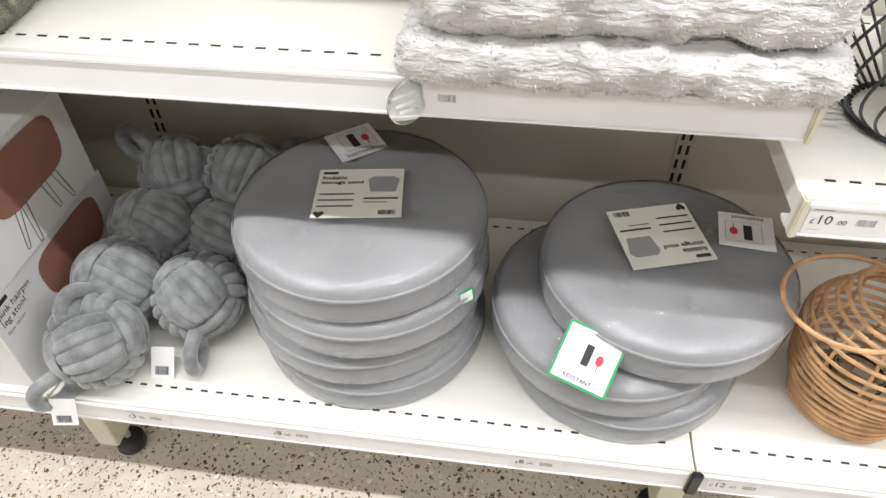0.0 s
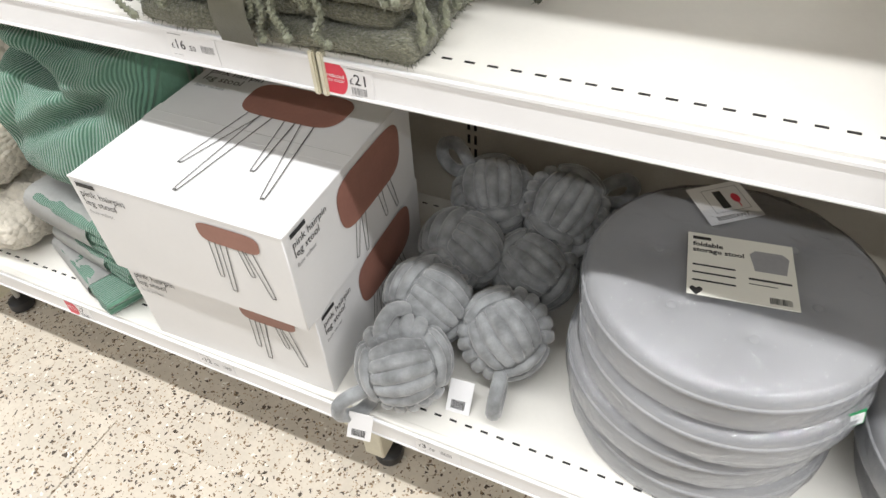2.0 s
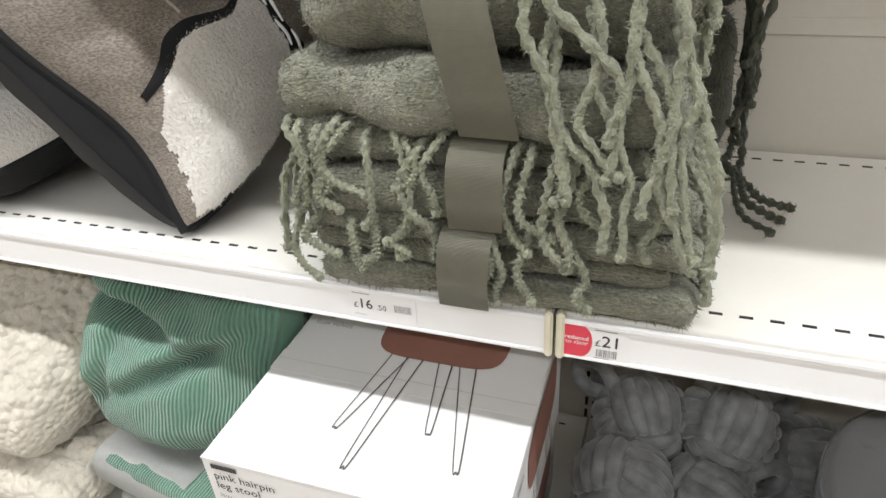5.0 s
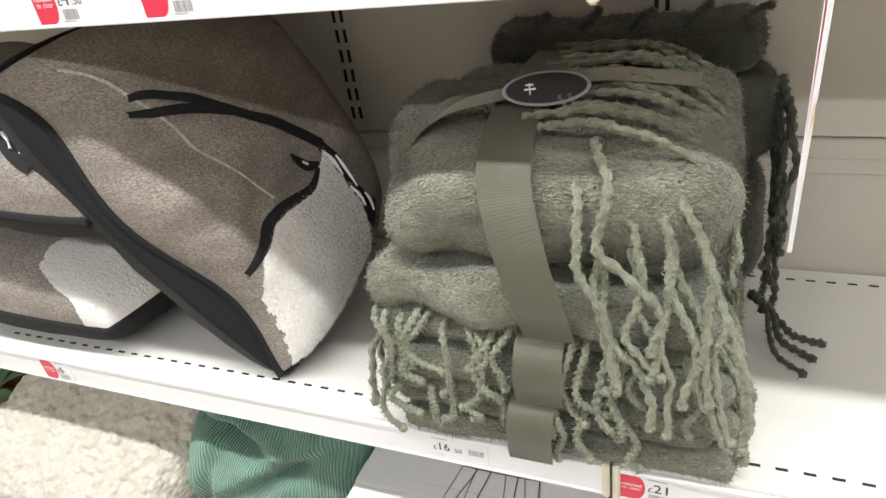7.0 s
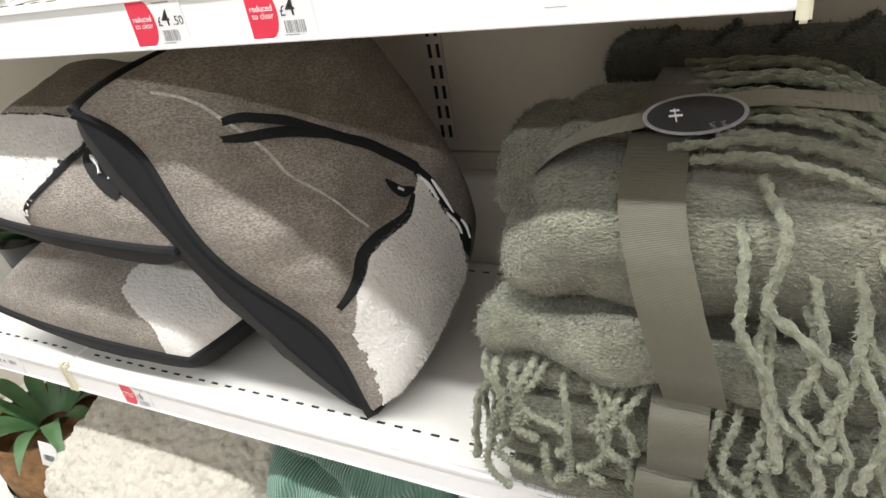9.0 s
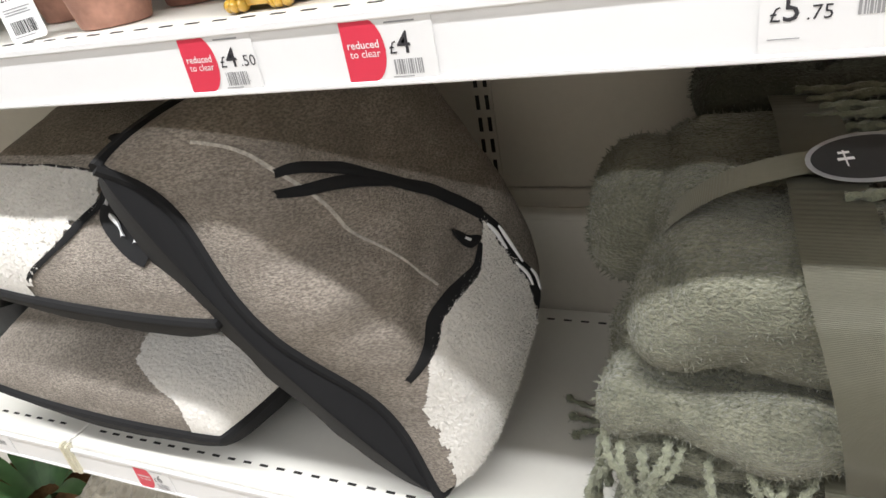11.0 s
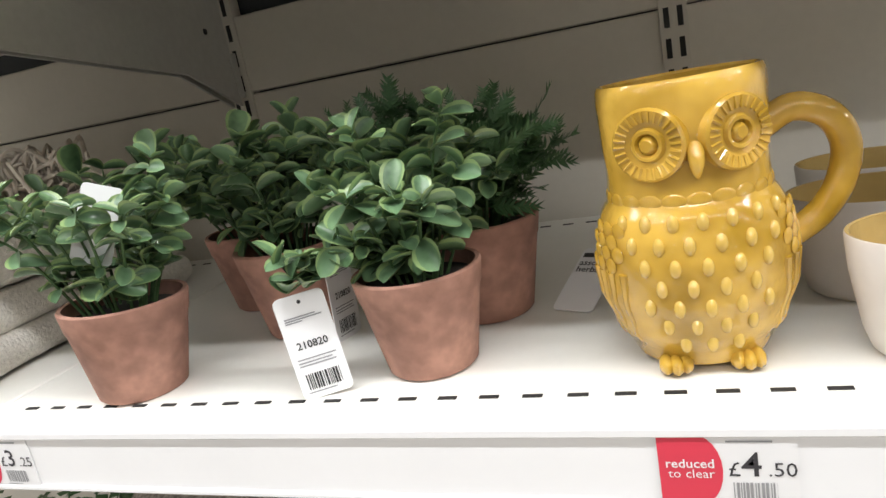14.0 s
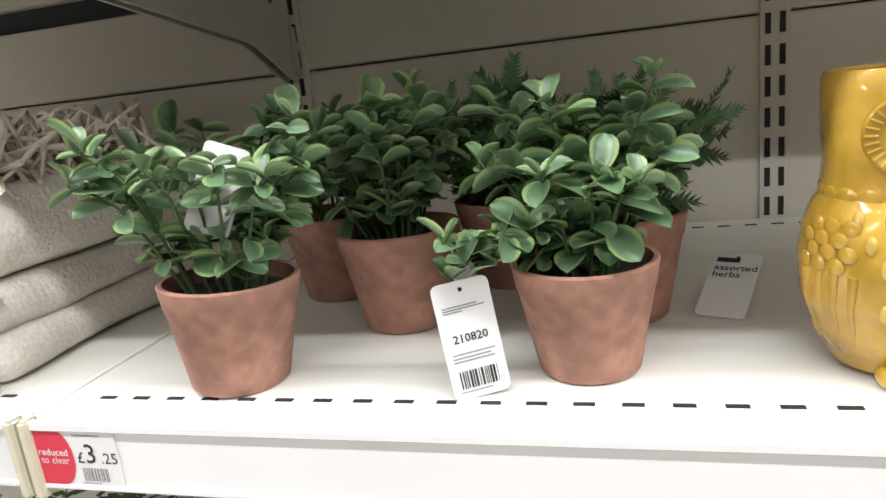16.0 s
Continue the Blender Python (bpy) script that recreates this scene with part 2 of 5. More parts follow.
# ---- mesh helpers ----
def mesh_of(name, bm, mats, smooth=True):
    me = bpy.data.meshes.new(name)
    bm.normal_update()
    bm.to_mesh(me)
    bm.free()
    for m in (mats if isinstance(mats, (list, tuple)) else [mats]):
        me.materials.append(m)
    if smooth:
        me.polygons.foreach_set("use_smooth", [True] * len(me.polygons))
        me.set_sharp_from_angle(angle=radians(38))
    return me


def part(name, bm, mats, parent=None, label="", m=None, smooth=True):
    """One mesh object, under a thing or a part."""
    ob = new(name, bm if isinstance(bm, bpy.types.Mesh) else mesh_of(name, bm, mats, smooth))
    ob.parent = parent
    if m is not None:
        ob.matrix_local = m
    return tagged(ob, label)


def thing(name, label, category, m=None, group=""):
    ob = new(name)
    ob.empty_display_size = 0.05
    if m is not None:
        ob.matrix_world = m
    return tagged(ob, label, category, group)


def structure(name, bm, mats, smooth=True):
    return tagged(part(name, bm, mats, None, "", None, smooth), kind="structure")


def box(x0, x1, y0, y1, z0, z1, bevel=0.0, bm=None, mi=0, seg=1):
    b = bmesh.new()
    bmesh.ops.create_cube(b, size=1, matrix=Matrix.Translation(((x0 + x1) / 2, (y0 + y1) / 2, (z0 + z1) / 2)) @ Matrix.Diagonal((x1 - x0, y1 - y0, z1 - z0, 1)))
    if bevel:
        bmesh.ops.bevel(b, geom=b.edges[:], offset=bevel, segments=seg, affect="EDGES")
    for f in b.faces:
        f.material_index = mi
    return merge(bm, b) if bm is not None else b


def merge(bm, b, m=None):
    if m is not None:
        b.transform(m)
    vs = [bm.verts.new(v.co) for v in b.verts]
    b.verts.index_update()
    for f in b.faces:
        try:
            g = bm.faces.new([vs[v.index] for v in f.verts])
            g.material_index = f.material_index
        except ValueError:
            pass
    b.free()
    return bm


def lathe(profile, n=48, bm=None, closed=False):
    bm = bm or bmesh.new()
    rings = []
    for r, z in profile:
        if r < 1e-6:
            rings.append([bm.verts.new((0, 0, z))])
        else:
            rings.append([bm.verts.new((r * math.cos(2 * math.pi * i / n), r * math.sin(2 * math.pi * i / n), z)) for i in range(n)])
    for a, b in zip(rings, rings[1:]):
        for i in range(n):
            j = (i + 1) % n
            q = [a[i % len(a)], a[j % len(a)], b[j % len(b)], b[i % len(b)]]
            q = list(dict.fromkeys(q))
            if len(q) > 2:
                bm.faces.new(q)
    return bm


def tube(points, r, n=8, bm=None, ripple=0.0, freq=0.0, caps=True, mi=0, taper=None):
    """A round strand along points; ripple gives it a twisted-yarn outline."""
    bm = bm if bm is not None else bmesh.new()
    P = [Vector(p) for p in points]
    rings, side = [], None
    for k, p in enumerate(P):
        d = (P[min(k + 1, len(P) - 1)] - P[max(k - 1, 0)]).normalized()
        if side is None:
            side = d.orthogonal().normalized()
        side = (side - d * side.dot(d)).normalized()
        up = d.cross(side)
        rk = r * (taper(k / (len(P) - 1)) if taper else 1)
        ring = []
        for i in range(n):
            a = 2 * math.pi * i / n
            rr = rk * (1 + ripple * math.cos(2 * a - freq * k))
            ring.append(bm.verts.new(p + (side * math.cos(a) + up * math.sin(a)) * rr))
        rings.append(ring)
    for a, b in zip(rings, rings[1:]):
        for i in range(n):
            f = bm.faces.new((a[i], a[(i + 1) % n], b[(i + 1) % n], b[i]))
            f.material_index = mi
    if caps:
        for ring in (rings[0][::-1], rings[-1]):
            bm.faces.new(ring).material_index = mi
    return bm


def smooth_path(pts, n=8):
    """Catmull-Rom through the points."""
    P = [Vector(p) for p in pts]
    out = []
    for i in range(len(P) - 1):
        a, b, c, d = P[max(i - 1, 0)], P[i], P[i + 1], P[min(i + 2, len(P) - 1)]
        for k in range(n):
            t = k / n
            out.append(0.5 * ((2 * b) + (c - a) * t + (2 * a - 5 * b + 4 * c - d) * t * t + (3 * b - a - 3 * c + d) * t ** 3))
    return out + [P[-1]]


def grid(nu, nv, fn, bm=None, wrap=False, mi=None):
    bm = bm if bm is not None else bmesh.new()
    V = [[bm.verts.new(fn(i / nu, j / nv)) for j in range(nv + 1)] for i in range(nu if wrap else nu + 1)]
    for i in range(nu):
        for j in range(nv):
            i2 = (i + 1) % nu if wrap else i + 1
            f = bm.faces.new((V[i][j], V[i2][j], V[i2][j + 1], V[i][j + 1]))
            if mi:
                f.material_index = mi((i + 0.5) / nu, (j + 0.5) / nv)
    return bm


def soft_box(w, d, h, r, step=0.012, jit=0.0, jscale=20.0, sag=0.0, seed=0.0, fine=0.0, fscale=90.0):
    """A rounded, slightly uneven slab that stands on z = 0 and is centred on x and y."""
    bm = bmesh.new()
    nx, ny, nz = (max(2, int(s / step)) for s in (w, d, h))
    done = {}

    def vert(p):
        key = tuple(round(c, 5) for c in p)
        if key not in done:
            q = Vector(p)
            core = Vector([max(-s / 2 + r, min(s / 2 - r, c)) for c, s in zip(q, (w, d, h))])
            off = q - core
            if off.length > 1e-9:
                off = off.normalized() * r
            n = off.normalized() if off.length > 0 else Vector((0, 0, 1))
            o = core + off
            s = o + Vector((seed, seed * 2, 0))
            o = o + n * (jit * noise.noise(s * jscale) + fine * noise.noise(s * fscale))
            o.z += h / 2 - sag * (1 - (2 * q.x / w) ** 2) * (q.z / h + 0.5)
            done[key] = bm.verts.new(o)
        return done[key]

    def face(n1, n2, f):
        for i in range(n1):
            for j in range(n2):
                bm.faces.new([vert(f(a / n1 - 0.5, b / n2 - 0.5)) for a, b in ((i, j), (i + 1, j), (i + 1, j + 1), (i, j + 1))])
    face(nx, ny, lambda a, b: (a * w, b * d, h / 2))
    face(nx, ny, lambda a, b: (-a * w, b * d, -h / 2))
    face(nx, nz, lambda a, b: (a * w, -d / 2, b * h))
    face(nx, nz, lambda a, b: (-a * w, d / 2, b * h))
    face(ny, nz, lambda a, b: (w / 2, a * d, b * h))
    face(ny, nz, lambda a, b: (-w / 2, -a * d, b * h))
    return bm


def fuzz(bm, n, length, seed=0, width=0.0005, droop=0.3):
    """Fine loose fibres that stand off the faces of bm, in the same mesh."""
    r = random.Random(seed)
    bm.normal_update()
    faces = bm.faces[:]
    for _ in range(n):
        f = faces[r.randrange(len(faces))]
        vs = f.verts
        a, b = r.random(), r.random()
        p = vs[0].co.lerp(vs[1].co, a).lerp(vs[-1].co.lerp(vs[len(vs) - 2].co, a), b)
        d = (f.normal + Vector((r.uniform(-1, 1), r.uniform(-1, 1), r.uniform(-1, 1) - droop)) * 0.8).normalized()
        side = d.orthogonal().normalized() * width
        tip = p + d * length * r.uniform(0.4, 1.0)
        bm.faces.new((bm.verts.new(p - side), bm.verts.new(p + side), bm.verts.new(tip)))
    return bm


def steps(x, table):
    """The table's value at x, straight between its rows."""
    for (a, va), (b, vb) in zip(table, table[1:]):
        if x <= b:
            return va + (vb - va) * max(0.0, (x - a) / (b - a))
    return table[-1][1]




def text_bm(s, size, bold=0.0, align="LEFT"):
    """Flat lettering in the x-z plane that faces -y, its foot on z = 0."""
    cu = bpy.data.curves.new("t", "FONT")
    cu.body, cu.size, cu.align_x, cu.offset, cu.resolution_u = s, size, align, bold, 2
    ob = bpy.data.objects.new("t", cu)
    scene.collection.objects.link(ob)
    bpy.context.view_layer.update()
    me = bpy.data.meshes.new_from_object(ob.evaluated_get(bpy.context.evaluated_depsgraph_get()))
    bpy.data.objects.remove(ob)
    bpy.data.curves.remove(cu)
    bm = bmesh.new()
    bm.from_mesh(me)
    bpy.data.meshes.remove(me)
    bm.transform(Matrix.Rotation(radians(90), 4, "X"))
    return bm


def plate(x0, x1, z0, z1, y=0.0, bm=None):
    """A flat printed patch that faces -y."""
    bm = bm if bm is not None else bmesh.new()
    bm.faces.new([bm.verts.new(p) for p in ((x0, y, z0), (x1, y, z0), (x1, y, z1), (x0, y, z1))])
    return bm


def barcode(x0, x1, z0, z1, y, bm=None, seed=1):
    rnd = random.Random(seed)
    bm = bm if bm is not None else bmesh.new()
    x = x0
    while x < x1:
        w = rnd.choice((0.0005, 0.0008, 0.0013))
        plate(x, min(x + w, x1), z0, z1, y, bm)
        x += w + rnd.choice((0.0005, 0.0009))
    return bm


# ---- the building round the aisle ----
BACK = 1.16
structure("floor", box(-6.5, 5.0, -4.0, 1.9, -0.10, -0.004), FLOOR, False)
structure("wall_back", box(-6.5, 5.0, 1.9, 2.0, 0, 3.2), WALLP, False)
structure("wall_front", box(-6.5, 5.0, -4.1, -4.0, 0, 3.2), WALLP, False)
structure("wall_west", box(-6.6, -6.5, -4.0, 1.9, 0, 3.2), WALLP, False)
structure("wall_east", box(5.0, 5.1, -4.0, 1.9, 0, 3.2), WALLP, False)
structure("ceiling", box(-6.6, 5.1, -4.1, 2.0, 3.0, 3.1), WALLP, False)

# back panels of the shelving: three courses with a shadow gap, per bay
for x0, x1 in ((-4, -3), (-3, -2), (-2, -1), (-1, 0), (0, 1), (1, 2)):
    for z0, z1, dy in ((0.02, 1.032, 0.0), (1.0335, 1.573, 0.003), (1.575, 1.668, 0.003), (1.697, 2.15, 0.003)):
        structure("wall_panel", box(x0 + 0.001, x1 - 0.001, BACK + dy, BACK + dy + 0.02, z0, z1, 0.002), PANEL)
# near-black core colour stands in for the shade inside the panel gaps
structure("wall_core", box(-4.0, 2.0, BACK + 0.03, BACK + 0.06, 0.0, 2.15), GAPSHADE, False)
structure("trim", box(-4.0, 2.0, BACK - 0.004, BACK + 0.004, 0.985, 1.005, 0.001), PANEL)


def upright(x, z0, z1, wide=0.032):
    post = thing("upright_post", "cream slotted steel shelving upright", "upright", pose(x, BACK, z0), "uprights")
    part("post", box(-wide / 2, wide / 2, -0.0012, 0.02, 0, z1 - z0, 0.0005), PANEL, post)
    bm = bmesh.new()
    z = 0.008
    while z + 0.022 < z1 - z0:
        for dx in (-0.0095, 0.0040):
            box(dx, dx + 0.0055, -0.0018, -0.0013, z, z + 0.020, bm=bm)
        z += 0.031
    tagged(part("slot_row", bm, SLOT, post, "dark paired slots", smooth=False), kind="stuff")


for x in (-3.0, -2.0, -1.0, 0.0, 1.0):
    upright(x, 0.05, 2.15)
upright(-1.475, 1.05, 2.15, 0.028)


def shelf(x0, x1, yf, zt, base=False, up=0.0):
    s = thing("shelf", "white metal gondola base shelf" if base else "white metal gondola shelf with price strip", "shelf", pose((x0 + x1) / 2, yf, zt), "shelves")
    h = (x1 - x0) / 2 - 0.0015
    d = BACK - 0.006 - yf
    part("tray", box(-h, h, 0.012, d, -0.028, 0, 0.0015), WHITE, s)
    bm = box(-h, h, 0.002, 0.014, -0.049 + up, 0.001, 0.0012)
    box(-h, h, 0.012, 0.03, -0.049 + up, -0.045 + up, bm=bm)
    part("front_rail", bm, WHITE, s)
    bm = box(-h, h, -0.001, 0.0018, -0.046 + up, -0.0085 + up, 0.0005)
    strip = part("ticket_strip", bm, STRIP, s, "glossy clear plastic ticket strip")
    part("strip_lip", box(-h, h, -0.0035, 0.0018, -0.0092 + up, -0.0035 + up, 0.001), STRIP, strip)
    part("strip_lip", box(-h, h, -0.003, 0.0018, -0.0495 + up, -0.0455 + up, 0.001), STRIP, strip)
    bm = bmesh.new()
    n = int((2 * h - 0.05) / 0.0255)
    for k in range(n):
        x = -h + 0.03 + 0.0255 * k
        for y in (0.042 if base else 0.034, d - 0.028):
            box(x, x + 0.0115, y - 0.0017, y + 0.0017, 0.0, 0.0006, bm=bm)
    tagged(part("slot_row", bm, SLOT, s, "row of dark punched slots", smooth=False), kind="stuff")
    part("stiffener", box(-h + 0.02, h - 0.02, 0.2, 0.24, -0.04, -0.027, 0.002), WHITE, s)
    for e in (-1, 1):
        xx = e * (h - 0.004)
        part("end_clip", box(xx - 0.004, xx + 0.004, -0.006, 0.006, -0.051, 0.003, 0.002, seg=2), IVORY, s, "ivory plastic end clip")
    return s


for x0 in (-3.0, -2.0, -1.0, 0.0):
    shelf(x0, x0 + 1, 0.638, 0.278, True)
for x0 in (-3.0, -2.0, -1.0):
    shelf(x0, x0 + 1, 0.737, 0.833)
shelf(0.0, 1.0, 0.705, 0.735)
for x0 in (-3.0, -2.0):
    shelf(x0, x0 + 1, 0.700, 1.366, up=0.005)
shelf(-1.0, 0.0, 0.700, 1.450)
for x0 in (-3.0, -2.0):
    shelf(x0, x0 + 1, 0.700, 1.735)


def bracket(x, yf, zt):
    b = thing("shelf_bracket", "grey pressed steel shelf bracket on the upright", "bracket", pose(x, BACK, zt), "brackets")
    bm = bmesh.new()
    prof = [(-0.012, -0.175), (-0.012, -0.03), (yf + 0.02 - BACK, -0.03), (yf + 0.02 - BACK, -0.085), (-0.10, -0.132)]
    for sx in (-0.0015, 0.0015):
        bm.faces.new([bm.verts.new((sx, y, z)) for y, z in prof])
    bm.verts.ensure_lookup_table()
    n = len(prof)
    for i in range(n):
        j = (i + 1) % n
        bm.faces.new((bm.verts[i], bm.verts[j], bm.verts[n + j], bm.verts[n + i]))
    part("plate", bm, STEEL, b, smooth=False)
    part("rivet", box(-0.003, 0.003, -0.055, -0.047, -0.088, -0.080, 0.002), SLOT, b)
    part("hook", box(-0.004, 0.004, -0.016, -0.004, -0.165, -0.11, 0.001), STEEL, b)


for x in (-2.0, -1.0):
    for dx in (-0.006, 0.006):
        bracket(x + dx, 0.70, 1.735)


def shelf_foot(x, y):
    f = thing("levelling_leg", "cream shelf leg on a black levelling foot", "shelf leg", pose(x, y, 0), "shelf feet")
    part("pad", lathe([(0, 0), (0.026, 0), (0.028, 0.006), (0.026, 0.022), (0.012, 0.03), (0, 0.03)], 24), BLACKP, f)
    part("screw", lathe([(0.006, 0.028), (0.006, 0.075)], 12), STEEL, f)
    part("leg", box(-0.02, 0.02, -0.045, BACK - y - 0.005, 0.07, 0.225, 0.003), IVORY, f)


for x in (-2.0, -0.995, 0.0):
    shelf_foot(x, 0.715)
clip = thing("joiner_clip", "black plastic joiner clip on the base shelf edge", "clip", pose(0.0, 0.634, 0.28))
part("clip", box(-0.009, 0.009, -0.008, 0.002, -0.05, 0.006, 0.003, seg=2), BLACKP, clip)


# ---- price tickets ----
def ticket(x, yf, zt, big, small="", red=False, w=0.062):
    w = w if red else 0.074
    k = 1.0 if red else 0.92
    t = thing("price_ticket", ("red and white reduced price ticket" if red else "white price ticket") + " in the shelf strip", "price ticket", pose(x - w / 2, yf - 0.0014, zt - 0.0465), "price tickets")
    part("card", box(0, w, -0.0006, 0, 0, 0.039), PAPER, t, smooth=False)
    x0 = 0.004
    if red:
        bm = bmesh.new()
        pts = [(0.0005, 0.0005), (0.018, 0.0005)] + [(0.018 + 0.0115 * math.cos(a), 0.0195 + 0.019 * math.sin(a)) for a in [radians(-80 + 16 * k) for k in range(11)]] + [(0.018, 0.0385), (0.0005, 0.0385)]
        bm.faces.new([bm.verts.new((px, -0.0009, pz)) for px, pz in pts])
        red_panel = part("red_panel", bm, RED, t, "red rounded panel", smooth=False)
        bm = text_bm("reduced", 0.0068, 0.00008)
        merge(bm, text_bm("to clear", 0.0068), pose(0.001, 0, -0.0055))
        part("lettering", bm, PAPER, red_panel, "white lettering", pose(0.0035, -0.0012, 0.021), smooth=False)
        x0 = 0.0315
    if big:
        bm = text_bm("£", 0.011 * k)
        merge(bm, text_bm(big, 0.0185 * k, 0.0001), pose(0.006 * k, 0, 0))
        if small:
            merge(bm, text_bm(small, 0.0105 * k), pose((0.0065 + 0.0108 * len(big)) * k, 0, 0))
        part("price", bm, PRICEINK, t, "black price figures", pose(x0, -0.0009, 0.0165), smooth=False)
    bx = x0 + 0.002 if red else x0 + 0.037 + 0.0095 * (len(big) - 1) * (big != "")
    bz = 0.004 if red else 0.017
    part("barcode", barcode(bx, bx + 0.019, bz, bz + 0.009, -0.0009, seed=int(abs(x) * 1000)), GREYINK, t, smooth=False)
    bm = plate(x0, x0 + 0.02, 0.0345, 0.0355, -0.0009)
    plate(x0, x0 + 0.014, 0.008 if not red else 0.0022, 0.0085 if not red else 0.0028, -0.0009, bm)
    tagged(part("small_print", bm, GREYINK, t, smooth=False), kind="stuff")


for x, big, small, red in ((-0.842, "3", ".50", 0), (-0.602, "8", ".00", 0), (-0.226, "8", ".00", 0), (0.058, "12", ".00", 0), (-1.262, "12", ".00", 0), (-1.588, "7", "", 1), (-1.947, "", "", 0)):
    ticket(x, 0.638, 0.278, big, small, bool(red))
for x, big, small, red in ((-1.178, "16", ".50", 0), (-0.963, "21", "", 1), (-1.846, "6", "", 1), (-2.165, "4", ".00", 0), (-0.385, "", "", 0)):
    ticket(x, 0.737, 0.833, big, small, bool(red))
for x, big, small, red in ((-1.484, "4", ".50", 1), (-1.355, "4", "", 1), (-1.962, "3", ".25", 1), (-1.116, "5", ".75", 0)):
    ticket(x, 0.70, 1.371, big, small, bool(red))
ticket(0.05, 0.705, 0.735, "10", ".00")


# ---- storage stool lids ----
def card(name, label, cat, m, w, h, kind):
    """A printed card, lying with its face up."""
    c = thing(name, label, cat, m)
    part("sheet", box(-w / 2, w / 2, -h / 2, h / 2, 0, 0.0012), PAPERG if kind == "info" else PAPER, c, smooth=False)
    up = pose(0, 0, 0.0016, -90)
    if kind == "info":
        bm = text_bm("foldable", 0.0115, 0.0003)
        merge(bm, text_bm("storage stool", 0.0115, 0.0003), pose(0, 0, -0.011))
        part("lettering", bm, INK, c, "black lettering", pose(-w / 2 + 0.006, h / 2 - 0.026, 0.0016, -90), smooth=False)
        bm = plate(-w / 2 + 0.006, -w / 2 + 0.028, h / 2 - 0.013, h / 2 - 0.007)
        for k in range(3):
            plate(-w / 2 + 0.006, -w / 2 + 0.056, -0.006 - 0.014 * k, -0.003 - 0.014 * k, 0, bm)
        plate(0.008, w / 2 - 0.006, -0.017, -0.0135, 0, bm)
        plate(0.008, 0.040, -0.025, -0.0235, 0, bm)
        barcode(0.03, w / 2 - 0.008, -h / 2 + 0.005, -h / 2 + 0.015, 0, bm, 5)
        part("printed_bars", bm, INK, c, "black bars of small print", up, smooth=False)
        bm = bmesh.new()
        bm.faces.new([bm.verts.new((px, 0, pz)) for px, pz in ((0.016, 0.0), (0.052, 0.0), (0.057, 0.03), (0.050, 0.038), (0.018, 0.038), (0.011, 0.03))])
        part("stool_picture", bm, GREYINK, c, "grey picture of a round stool", up, smooth=False)
        bm = bmesh.new()
        bm.faces.new([bm.verts.new((-0.052 + 0.008 * px, 0, -0.051 + 0.008 * pz)) for px, pz in ((0, -1), (0.9, 0.1), (0.9, 0.6), (0.45, 0.9), (0, 0.5), (-0.45, 0.9), (-0.9, 0.6), (-0.9, 0.1))])
        part("heart", bm, INK, c, "", up, smooth=False)
    else:
        bm = text_bm("RESISTANT", 0.0095, 0.0001)
        part("lettering", bm, INK, c, "black word on the edge", pose(-0.026, -h / 2 + 0.005, 0.0016, -90), smooth=False)
        part("bar", plate(-0.008, 0.004, -0.012, 0.022), INK, c, "", up, smooth=False)
        bm = bmesh.new()
        bm.faces.new([bm.verts.new((0.018 + 0.006 * math.cos(a * 0.7), 0, 0.004 + 0.009 * math.sin(a * 0.7))) for a in range(9)])
        plate(0.0172, 0.0188, -0.014, -0.004, 0, bm)
        part("red_mark", bm, RED, c, "red match mark", up, smooth=False)
        bm = bmesh.new()
        for a, b, cc, d in ((-0.022, 0.03, 0.0265, 0.0272), (-0.022, 0.03, -0.0185, -0.0178), (-0.022, -0.0213, -0.0185, 0.0272), (0.0293, 0.03, -0.0185, 0.0272)):
            plate(a, b, cc, d, 0, bm)
        part("border", bm, GREYINK, c, "", up, smooth=False)
    return c


